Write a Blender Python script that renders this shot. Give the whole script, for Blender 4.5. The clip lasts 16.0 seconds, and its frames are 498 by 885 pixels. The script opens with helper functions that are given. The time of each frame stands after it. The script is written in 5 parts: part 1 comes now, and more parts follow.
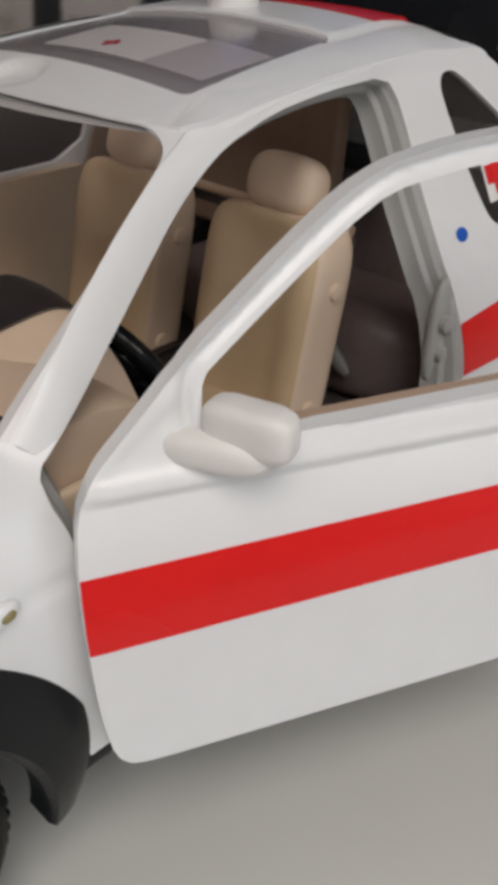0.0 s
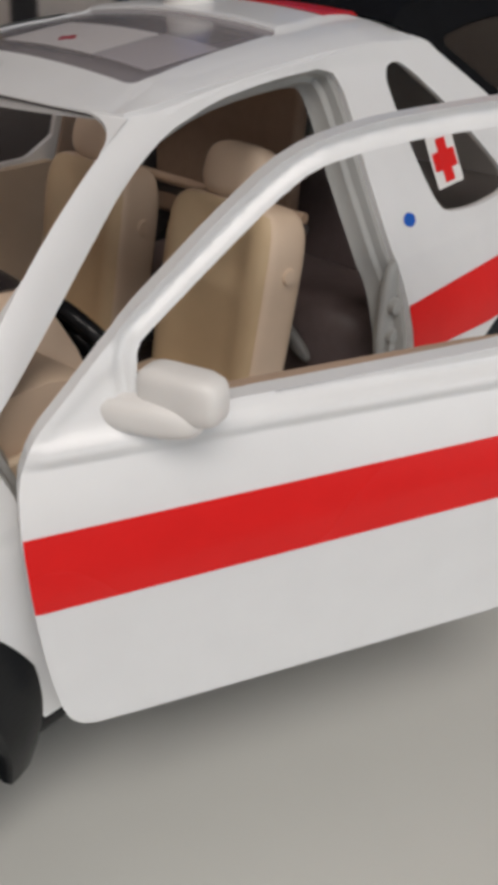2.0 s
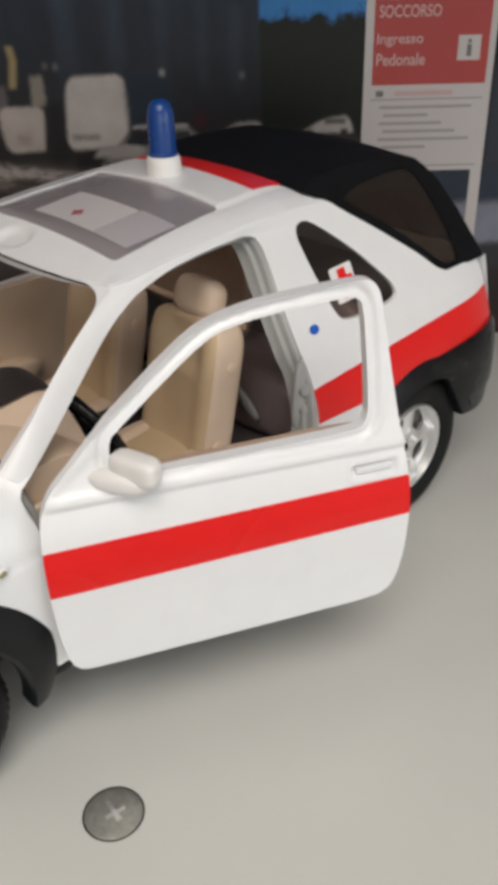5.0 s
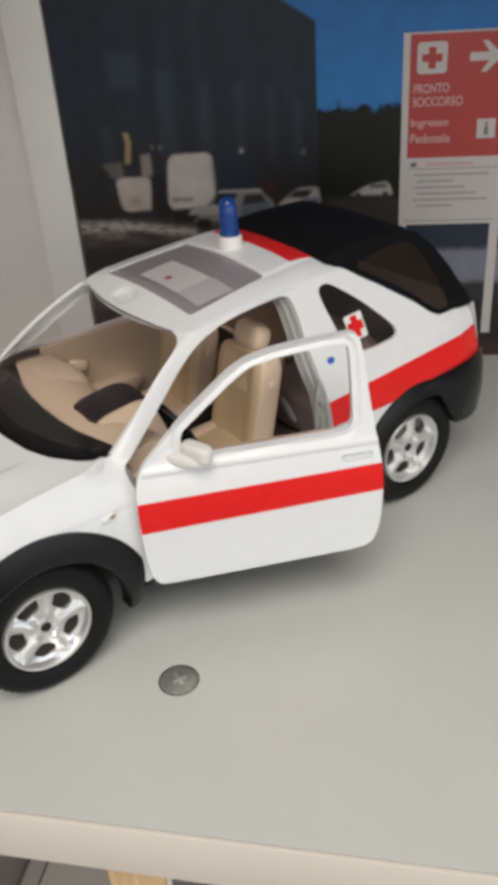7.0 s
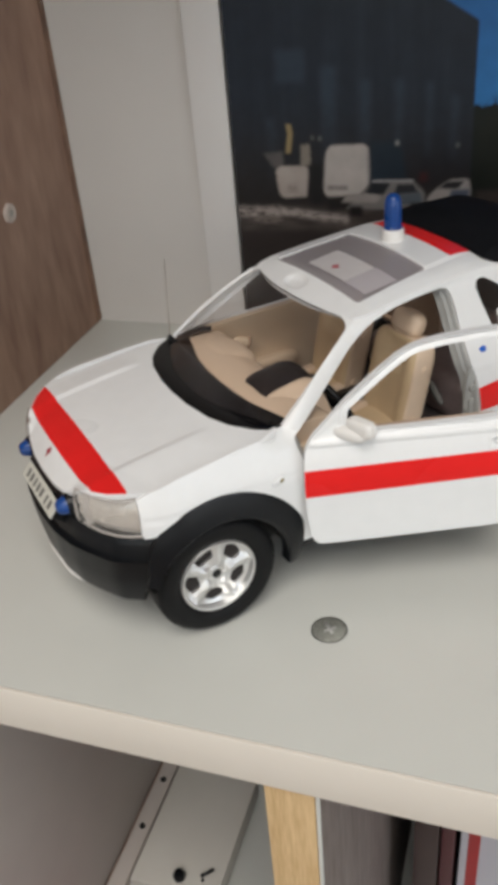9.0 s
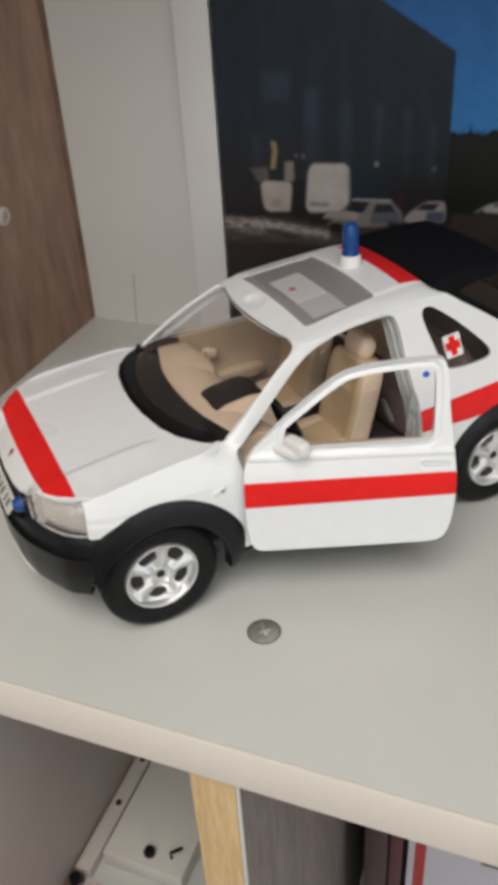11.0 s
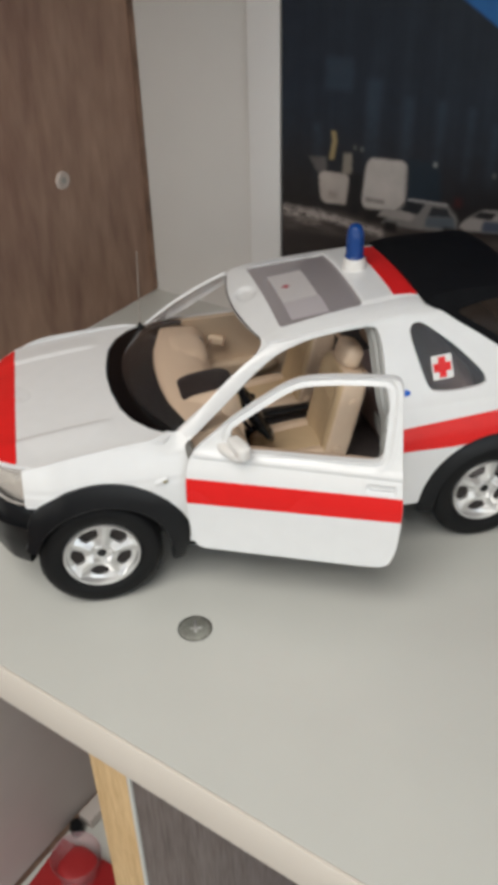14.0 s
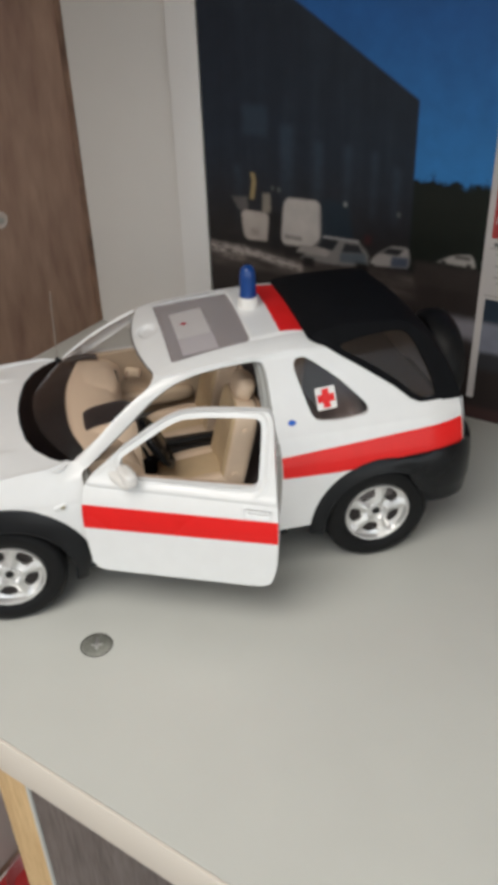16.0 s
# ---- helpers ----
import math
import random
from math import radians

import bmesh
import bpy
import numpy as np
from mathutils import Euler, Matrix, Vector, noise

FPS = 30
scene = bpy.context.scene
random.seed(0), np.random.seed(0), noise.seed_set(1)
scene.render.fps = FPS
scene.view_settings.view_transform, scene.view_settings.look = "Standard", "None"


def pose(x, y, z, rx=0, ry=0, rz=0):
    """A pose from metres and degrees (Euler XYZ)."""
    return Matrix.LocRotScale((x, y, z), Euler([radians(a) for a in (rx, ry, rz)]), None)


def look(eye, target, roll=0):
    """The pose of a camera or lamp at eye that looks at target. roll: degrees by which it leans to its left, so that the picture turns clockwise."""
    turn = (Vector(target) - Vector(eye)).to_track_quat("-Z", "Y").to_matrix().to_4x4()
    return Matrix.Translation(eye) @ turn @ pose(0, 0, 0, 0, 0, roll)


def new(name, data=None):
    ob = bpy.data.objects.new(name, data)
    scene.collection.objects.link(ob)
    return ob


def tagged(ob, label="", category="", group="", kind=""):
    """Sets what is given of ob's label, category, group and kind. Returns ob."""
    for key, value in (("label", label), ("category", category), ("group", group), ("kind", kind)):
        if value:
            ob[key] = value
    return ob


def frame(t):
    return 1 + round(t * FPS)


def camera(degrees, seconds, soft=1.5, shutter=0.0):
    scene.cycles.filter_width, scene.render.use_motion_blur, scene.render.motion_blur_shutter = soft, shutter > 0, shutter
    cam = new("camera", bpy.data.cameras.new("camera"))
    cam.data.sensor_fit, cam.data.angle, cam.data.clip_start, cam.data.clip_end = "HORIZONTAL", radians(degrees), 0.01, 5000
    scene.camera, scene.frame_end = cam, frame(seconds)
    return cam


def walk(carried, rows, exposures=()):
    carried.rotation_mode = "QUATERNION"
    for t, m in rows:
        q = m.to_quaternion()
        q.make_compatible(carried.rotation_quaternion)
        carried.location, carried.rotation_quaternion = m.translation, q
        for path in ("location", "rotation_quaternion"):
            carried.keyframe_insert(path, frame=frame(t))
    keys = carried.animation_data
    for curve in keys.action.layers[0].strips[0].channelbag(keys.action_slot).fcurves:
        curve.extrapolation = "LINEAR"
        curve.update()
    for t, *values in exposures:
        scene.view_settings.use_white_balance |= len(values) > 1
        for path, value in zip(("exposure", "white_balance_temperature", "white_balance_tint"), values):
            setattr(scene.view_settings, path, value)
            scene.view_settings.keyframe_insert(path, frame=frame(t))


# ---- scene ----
EXPO, LIGHT_FRONT, LIGHT_RIGHT, LIGHT_TOP = 0.0, 16.0, 19.5, 29.0
# The eye's place in metres and its turn in degrees, by the second.
ROWS = [
    (0.0, -0.07405, -0.10694, 0.10813, 57.557, -0.586, -45.253),
    (0.5, -0.07555, -0.10479, 0.11159, 57.824, -0.816, -45.750),
    (1.0, -0.07391, -0.10514, 0.11621, 57.898, -0.613, -45.386),
    (1.5, -0.07621, -0.11067, 0.10578, 58.567, -0.551, -45.912),
    (2.0, -0.07353, -0.11596, 0.10664, 58.141, -0.105, -45.522),
    (2.5, -0.06876, -0.11963, 0.11322, 57.885, -0.074, -45.303),
    (3.0, -0.06950, -0.12491, 0.11230, 57.713, -0.393, -45.696),
    (3.2, -0.07153, -0.12461, 0.11286, 57.252, -0.078, -45.618),
    (5.3, -0.10285, -0.17543, 0.15713, 59.071, 1.824, -42.673),
    (5.5, -0.11737, -0.18599, 0.16597, 59.701, 2.303, -42.327),
    (6.0, -0.12990, -0.20472, 0.17893, 59.785, 2.938, -40.103),
    (6.5, -0.12655, -0.20851, 0.18239, 59.665, 2.878, -38.043),
    (7.0, -0.12215, -0.22686, 0.18565, 58.608, 3.580, -36.499),
    (7.5, -0.14193, -0.22169, 0.19034, 58.028, 3.544, -34.231),
    (8.0, -0.15346, -0.22344, 0.19989, 57.989, 3.147, -32.217),
    (8.2, -0.15292, -0.22448, 0.20055, 57.831, 3.691, -31.179),
    (10.3, -0.14258, -0.25672, 0.21259, 56.729, 4.006, -27.203),
    (10.5, -0.14074, -0.25484, 0.21539, 56.654, 3.599, -26.858),
    (11.0, -0.13051, -0.25911, 0.21755, 56.537, 3.031, -26.039),
    (11.5, -0.12375, -0.26604, 0.22137, 56.410, 1.782, -24.979),
    (12.0, -0.11755, -0.26746, 0.22126, 56.141, 1.211, -23.522),
    (12.5, -0.11503, -0.26325, 0.22098, 55.631, 0.874, -20.100),
    (13.0, -0.09968, -0.26311, 0.21830, 55.603, 1.149, -16.674),
    (13.5, -0.08118, -0.26116, 0.21504, 55.579, 1.253, -14.772),
    (14.0, -0.06784, -0.27212, 0.21689, 55.602, 1.298, -13.199),
    (14.5, -0.06099, -0.28767, 0.22220, 55.741, 1.331, -12.893),
    (15.0, -0.04580, -0.29885, 0.22819, 56.300, 1.600, -13.003),
    (15.5, -0.03575, -0.29724, 0.23155, 56.861, 1.909, -13.178),
    (16.0, -0.03327, -0.29594, 0.22980, 56.890, 1.822, -13.305),
]
cam = camera(32.55, 16.0, soft=5.9)
walk(cam, [(t, pose(*p)) for t, *p in ROWS], exposures=[(0.0, EXPO - 0.35, 6420, 14), (1.5, EXPO - 0.31, 6420, 14), (3.2, EXPO - 0.32, 6420, 14), (5.3, EXPO, 6500, 12.5), (6.5, EXPO, 6480, 11.5), (8.2, EXPO, 6400, 11), (10.3, EXPO, 6400, 11), (13.0, EXPO, 6400, 10.5), (14.5, EXPO + 0.03, 6400, 10), (16.0, EXPO + 0.03, 6400, 10)])

# ---- world and light ----
world = bpy.data.worlds.new("sky")
scene.world = world
world.use_nodes = True
wn = world.node_tree
sky = wn.nodes.new("ShaderNodeTexSky")
sky.sky_type = "NISHITA"
sky.sun_disc = False
sky.sun_elevation, sky.sun_rotation = radians(35), radians(200)
wn.nodes["Background"].inputs["Strength"].default_value = 0.10
wn.links.new(sky.outputs[0], wn.nodes["Background"].inputs["Color"])


def area_lamp(name, m, width, height, watts, colour):
    d = bpy.data.lights.new(name, "AREA")
    d.shape, d.size, d.size_y, d.energy, d.color = "RECTANGLE", width, height, watts, colour
    ob = new(name, d)
    ob.matrix_world = m
    return ob


# ---- helpers for shapes; lengths in millimetres ----
MM = 0.001
UX, UY = 0.684, -0.7295          # along the shelf's front edge
VX, VY = 0.7295, 0.684           # from the front edge to the back
POSTER_AT, POSTER_X, POSTER_Y = (43.8, 144.5), 0.727, -0.686


def shelf_pose(u, v, z):
    """A pose in the shelf's own directions: x along the edge, y to the back."""
    return Matrix(((UX, VX, 0, (u * UX + v * VX) * MM), (UY, VY, 0, (u * UY + v * VY) * MM), (0, 0, 1, z * MM), (0, 0, 0, 1)))


def solid(name, mesh, mat, parent=None, label=""):
    ob = new(name, mesh)
    if mat is not None and not mesh.materials:
        mesh.materials.append(mat)
    if parent is not None:
        ob.parent = parent
    if label:
        ob["label"] = label
    return ob


def part(name, bm, mat, parent, label="", smooth=True):
    """One mesh object from a bmesh in millimetres."""
    mesh = bpy.data.meshes.new(name)
    bmesh.ops.recalc_face_normals(bm, faces=bm.faces[:])
    bmesh.ops.scale(bm, vec=(MM, MM, MM), verts=bm.verts[:])
    bm.to_mesh(mesh)
    bm.free()
    if smooth:
        mesh.polygons.foreach_set("use_smooth", [True] * len(mesh.polygons))
        mesh.set_sharp_from_angle(angle=radians(38))
    return solid(name, mesh, mat, parent, label)


def poly_sd(p, poly, rounding=0.0):
    """Signed distance of points to a polygon, negative inside."""
    poly = np.asarray(poly, float)
    best, inside = np.full(len(p), 1e9), np.zeros(len(p), bool)
    for a, b in zip(poly, np.roll(poly, -1, 0)):
        e = b - a
        w = p - a
        k = np.clip((w @ e) / (e @ e + 1e-12), 0, 1)
        best = np.minimum(best, np.hypot(*(w - k[:, None] * e).T))
        c = ((a[1] <= p[:, 1]) != (b[1] <= p[:, 1])) & (p[:, 0] < e[0] * (p[:, 1] - a[1]) / (e[1] + 1e-12) + a[0])
        inside ^= c
    return np.where(inside, -best, best) - rounding


def smooth_poly(pts, rounds=2):
    """Cuts a polygon's corners, to a soft outline."""
    pts = np.asarray(pts, float)
    for _ in range(rounds):
        nxt = np.roll(pts, -1, 0)
        pts = np.stack([0.8 * pts + 0.2 * nxt, 0.2 * pts + 0.8 * nxt], 1).reshape(-1, 2)
    return pts


def sheet(name, sd, box, step, place, thick, mat, parent, label=""):
    """A curved panel of some thickness: the part of a flat region where sd is negative, carried into space by place(a, b, depth)."""
    a0, a1, b0, b1 = box
    na, nb = int(round((a1 - a0) / step)) + 1, int(round((b1 - b0) / step)) + 1
    ga, gb = np.meshgrid(np.linspace(a0, a1, na), np.linspace(b0, b1, nb), indexing="ij")
    p = np.stack([ga.ravel(), gb.ravel()], 1)
    mid = np.stack([(ga[:-1, :-1] + ga[1:, 1:]).ravel() / 2, (gb[:-1, :-1] + gb[1:, 1:]).ravel() / 2], 1)
    keep = (sd(mid) < 0).reshape(na - 1, nb - 1)
    idx = np.arange(na * nb).reshape(na, nb)
    quads = np.stack([idx[:-1, :-1], idx[1:, :-1], idx[1:, 1:], idx[:-1, 1:]], -1)[keep]
    count = np.zeros(na * nb, int)
    np.add.at(count, quads.ravel(), 1)
    rim = (count > 0) & (count < 4)
    for _ in range(3):
        q = p[rim]
        v, h = sd(q), 0.02
        g = np.stack([sd(q + (h, 0)) - sd(q - (h, 0)), sd(q + (0, h)) - sd(q - (0, h))], 1) / (2 * h)
        p[rim] = q - np.clip(v, -step, step)[:, None] * g / np.maximum((g * g).sum(1), 0.25)[:, None]
    used = np.flatnonzero(count)
    remap = np.full(na * nb, -1)
    remap[used] = np.arange(len(used))
    quads, p = remap[quads], p[used]
    n = len(p)
    front = place(p[:, 0], p[:, 1], np.zeros(n))
    faces, verts = [tuple(f) for f in quads], front
    smooth = [True] * len(faces)
    if thick:
        back = place(p[:, 0], p[:, 1], np.full(n, thick))
        edges = np.concatenate([quads[:, [i, (i + 1) % 4]] for i in range(4)])
        key = np.sort(edges, 1)
        _, first, times = np.unique(key, axis=0, return_index=True, return_counts=True)
        border = edges[first[times == 1]]
        verts = np.concatenate([front, back, front, back])
        faces += [tuple(n + f[::-1]) for f in quads] + [(2 * n + b, 2 * n + a, 3 * n + a, 3 * n + b) for a, b in border]
        smooth += [True] * len(quads) + [False] * len(border)
    mesh = bpy.data.meshes.new(name)
    mesh.from_pydata((np.asarray(verts) * MM).tolist(), [], faces)
    mesh.polygons.foreach_set("use_smooth", smooth)
    mesh.update()
    return solid(name, mesh, mat, parent, label)


def ruled(name, rows, mat, parent, label="", closed=False, caps=False):
    """A surface through rows of points, each of the same count."""
    bm = bmesh.new()
    vs = [[bm.verts.new(q) for q in row] for row in rows]
    n = len(rows[0])
    for r, s in zip(vs, vs[1:]):
        for i in range(n if closed else n - 1):
            bm.faces.new((r[i], r[(i + 1) % n], s[(i + 1) % n], s[i]))
    if caps:
        bm.faces.new(vs[0][::-1])
        bm.faces.new(vs[-1])
    return part(name, bm, mat, parent, label)


def lathe_bm(profile, turns=48, axis="y", at=(0, 0, 0), bm=None):
    """A turned body: profile of (radius, along) about an axis."""
    bm = bm or bmesh.new()
    rings = []
    for r, h in profile:
        ring = []
        for k in range(turns):
            c, s = r * math.cos(2 * math.pi * k / turns), r * math.sin(2 * math.pi * k / turns)
            q = {"y": (c, h, s), "z": (c, s, h), "x": (h, c, s)}[axis]
            ring.append(bm.verts.new(Vector(q) + Vector(at)))
        rings.append(ring)
    for r, s in zip(rings, rings[1:]):
        for k in range(turns):
            bm.faces.new((r[k], r[(k + 1) % turns], s[(k + 1) % turns], s[k]))
    bmesh.ops.remove_doubles(bm, verts=bm.verts[:], dist=1e-4)
    return bm


def box_bm(size, at=(0, 0, 0), bevel=0.0, segs=2, turn=None, bm=None):
    """A box with rounded edges."""
    one = bmesh.new()
    bmesh.ops.create_cube(one, size=1)
    bmesh.ops.scale(one, vec=size, verts=one.verts[:])
    if bevel:
        bmesh.ops.bevel(one, geom=one.edges[:], offset=bevel, segments=segs, profile=0.6, affect="EDGES")
    m = Matrix.Translation(at) @ (turn or Matrix())
    bmesh.ops.transform(one, matrix=m, verts=one.verts[:])
    if bm is None:
        return one
    mesh = bpy.data.meshes.new("joined")
    one.to_mesh(mesh)
    one.free()
    bm.from_mesh(mesh)
    bpy.data.meshes.remove(mesh)
    return bm


def ball_bm(size, at, turn=None, power=2.0, u=28, v=16):
    """A rounded pillow-like body (power 2: an ellipsoid; higher: boxier)."""
    bm = bmesh.new()
    bmesh.ops.create_uvsphere(bm, u_segments=u, v_segments=v, radius=1)
    for w in bm.verts:
        c = w.co
        k = (abs(c.x) ** power + abs(c.y) ** power + abs(c.z) ** power) ** (-1 / power)
        w.co = Vector((c.x * k * size[0] / 2, c.y * k * size[1] / 2, c.z * k * size[2] / 2))
    bmesh.ops.transform(bm, matrix=Matrix.Translation(at) @ (turn or Matrix()), verts=bm.verts[:])
    return bm


def tube_bm(points, radius, sides=10, closed=False):
    """A round bar along a line of points."""
    pts = [Vector(q) for q in points]
    bm = bmesh.new()
    rings = []
    n = len(pts)
    for i, q in enumerate(pts):
        d = (pts[(i + 1) % n] - pts[i - 1]) if closed or 0 < i < n - 1 else (pts[1] - pts[0] if i == 0 else pts[-1] - pts[-2])
        d.normalize()
        a = d.cross(Vector((0.3, 0.2, 0.93))).normalized()
        b = d.cross(a)
        rings.append([bm.verts.new(q + radius * (a * math.cos(2 * math.pi * k / sides) + b * math.sin(2 * math.pi * k / sides))) for k in range(sides)])
    for r, s in zip(rings, rings[1:] + ([rings[0]] if closed else [])):
        for k in range(sides):
            bm.faces.new((r[k], r[(k + 1) % sides], s[(k + 1) % sides], s[k]))
    if not closed:
        bm.faces.new(rings[0])
        bm.faces.new(rings[-1])
    return bm


def turn_of(rx=0, ry=0, rz=0):
    return pose(0, 0, 0, rx, ry, rz)


# ---- materials ----
def material(name, colour, rough=0.5, metal=0.0, coat=0.0, vary=0.06, scale=150.0, bump=0.0, bump_scale=900.0, rough_vary=0.08, specular=0.5, stretch=(1, 1, 1), specks=0.0):
    """A plain surface with variation of colour and gloss at two scales and a fine relief."""
    m = bpy.data.materials.new(name)
    m.use_nodes = True
    t = m.node_tree
    b = t.nodes["Principled BSDF"]
    b.inputs["Metallic"].default_value = metal
    b.inputs["Coat Weight"].default_value = coat
    b.inputs["Coat Roughness"].default_value = 0.11
    b.inputs["Specular IOR Level"].default_value = specular
    co = t.nodes.new("ShaderNodeTexCoord")
    mp = t.nodes.new("ShaderNodeMapping")
    mp.inputs["Scale"].default_value = stretch
    t.links.new(co.outputs["Object"], mp.inputs[0])
    big, fine = t.nodes.new("ShaderNodeTexNoise"), t.nodes.new("ShaderNodeTexNoise")
    big.inputs["Scale"].default_value, fine.inputs["Scale"].default_value = scale * 0.2, scale * 3
    big.inputs["Detail"].default_value, fine.inputs["Detail"].default_value = 3, 4
    add = t.nodes.new("ShaderNodeMath")
    add.operation = "ADD"
    for n in (big, fine):
        t.links.new(mp.outputs[0], n.inputs["Vector"])
    t.links.new(big.outputs["Fac"], add.inputs[0])
    t.links.new(fine.outputs["Fac"], add.inputs[1])
    rng = t.nodes.new("ShaderNodeMapRange")
    rng.inputs["From Min"].default_value, rng.inputs["From Max"].default_value = 0.6, 1.4
    rng.inputs["To Min"].default_value, rng.inputs["To Max"].default_value = 1 - vary, 1 + vary
    t.links.new(add.outputs[0], rng.inputs["Value"])
    mul = t.nodes.new("ShaderNodeVectorMath")
    mul.operation = "SCALE"
    mul.inputs[0].default_value = colour
    t.links.new(rng.outputs[0], mul.inputs["Scale"])
    tone = mul.outputs[0]
    if specks:
        # sparse grains of dirt, one to a cell of 1 / specks metres at most
        cell, spot, pick = t.nodes.new("ShaderNodeTexVoronoi"), t.nodes.new("ShaderNodeMapRange"), t.nodes.new("ShaderNodeMath")
        cell.inputs["Scale"].default_value = specks
        t.links.new(co.outputs["Object"], cell.inputs["Vector"])
        spot.inputs["From Min"].default_value, spot.inputs["From Max"].default_value = 0.00034 * specks, 0.00018 * specks
        t.links.new(cell.outputs["Distance"], spot.inputs["Value"])
        pick.operation = "MULTIPLY"
        t.links.new(cell.outputs["Color"], pick.inputs[0])
        t.links.new(spot.outputs[0], pick.inputs[1])
        dirt = t.nodes.new("ShaderNodeMix")
        dirt.data_type = "RGBA"
        dirt.inputs["B"].default_value = (0.14, 0.10, 0.07, 1)
        t.links.new(pick.outputs[0], dirt.inputs["Factor"])
        t.links.new(tone, dirt.inputs["A"])
        tone = dirt.outputs["Result"]
    t.links.new(tone, b.inputs["Base Color"])
    r2 = t.nodes.new("ShaderNodeMapRange")
    r2.inputs["From Min"].default_value, r2.inputs["From Max"].default_value = 0.3, 0.7
    r2.inputs["To Min"].default_value, r2.inputs["To Max"].default_value = max(0.02, rough - rough_vary), rough + rough_vary
    t.links.new(big.outputs["Fac"], r2.inputs["Value"])
    t.links.new(r2.outputs[0], b.inputs["Roughness"])
    if bump:
        bn, bp = t.nodes.new("ShaderNodeTexNoise"), t.nodes.new("ShaderNodeBump")
        bn.inputs["Scale"].default_value, bn.inputs["Detail"].default_value = bump_scale, 3
        bp.inputs["Strength"].default_value, bp.inputs["Distance"].default_value = bump, 0.0004
        t.links.new(mp.outputs[0], bn.inputs["Vector"])
        t.links.new(bn.outputs["Fac"], bp.inputs["Height"])
        t.links.new(bp.outputs[0], b.inputs["Normal"])
    return m


def wood(name, dark, light, rough=0.5, grain=(9, 9, 1), scale=26.0, bump=0.25, streak=0.5):
    """Wood with long grain along z (or another axis, by the grain's scale)."""
    m = bpy.data.materials.new(name)
    m.use_nodes = True
    t = m.node_tree
    b = t.nodes["Principled BSDF"]
    co, mp = t.nodes.new("ShaderNodeTexCoord"), t.nodes.new("ShaderNodeMapping")
    mp.inputs["Scale"].default_value = grain
    t.links.new(co.outputs["Object"], mp.inputs[0])
    big, fine = t.nodes.new("ShaderNodeTexNoise"), t.nodes.new("ShaderNodeTexNoise")
    big.inputs["Scale"].default_value, big.inputs["Detail"].default_value, big.inputs["Distortion"].default_value = scale * 0.35, 5, 1.4
    fine.inputs["Scale"].default_value, fine.inputs["Detail"].default_value = scale * 2.4, 6
    mix = t.nodes.new("ShaderNodeMix")
    mix.inputs["Factor"].default_value = streak
    for n in (big, fine):
        t.links.new(mp.outputs[0], n.inputs["Vector"])
    t.links.new(big.outputs["Fac"], mix.inputs["A"])
    t.links.new(fine.outputs["Fac"], mix.inputs["B"])
    ramp = t.nodes.new("ShaderNodeValToRGB")
    ramp.color_ramp.elements[0].position, ramp.color_ramp.elements[1].position = 0.34, 0.66
    ramp.color_ramp.elements[0].color, ramp.color_ramp.elements[1].color = (*dark, 1), (*light, 1)
    t.links.new(mix.outputs["Result"], ramp.inputs[0])
    t.links.new(ramp.outputs[0], b.inputs["Base Color"])
    b.inputs["Roughness"].default_value = rough
    bp = t.nodes.new("ShaderNodeBump")
    bp.inputs["Strength"].default_value, bp.inputs["Distance"].default_value = bump, 0.0005
    t.links.new(fine.outputs["Fac"], bp.inputs["Height"])
    t.links.new(bp.outputs[0], b.inputs["Normal"])
    return m


def clear(name, tint, gloss=0.04, haze=0.0, haze_colour=(0.8, 0.8, 0.8), shine_part=0.05):
    """Thin clear plastic: tinted see-through, with a faint gloss and a little haze."""
    m = bpy.data.materials.new(name)
    m.use_nodes = True
    t = m.node_tree
    t.nodes.remove(t.nodes["Principled BSDF"])
    out = t.nodes["Material Output"]
    see, shine, dull = t.nodes.new("ShaderNodeBsdfTransparent"), t.nodes.new("ShaderNodeBsdfGlossy"), t.nodes.new("ShaderNodeBsdfDiffuse")
    see.inputs[0].default_value = (*tint, 1)
    shine.inputs["Roughness"].default_value = gloss
    dull.inputs[0].default_value = (*haze_colour, 1)
    m1, m2 = t.nodes.new("ShaderNodeMixShader"), t.nodes.new("ShaderNodeMixShader")
    rim, steep, more = t.nodes.new("ShaderNodeLayerWeight"), t.nodes.new("ShaderNodeMath"), t.nodes.new("ShaderNodeMath")
    rim.inputs["Blend"].default_value = 0.5
    steep.operation, steep.inputs[1].default_value = "POWER", 4.0
    more.operation, more.use_clamp = "MULTIPLY_ADD", True
    more.inputs[1].default_value, more.inputs[2].default_value = 0.9, shine_part
    t.links.new(rim.outputs["Facing"], steep.inputs[0])
    t.links.new(steep.outputs[0], more.inputs[0])
    t.links.new(more.outputs[0], m2.inputs[0])
    m1.inputs[0].default_value = haze
    t.links.new(see.outputs[0], m1.inputs[1])
    t.links.new(dull.outputs[0], m1.inputs[2])
    t.links.new(m1.outputs[0], m2.inputs[1])
    t.links.new(shine.outputs[0], m2.inputs[2])
    t.links.new(m2.outputs[0], out.inputs[0])
    return m


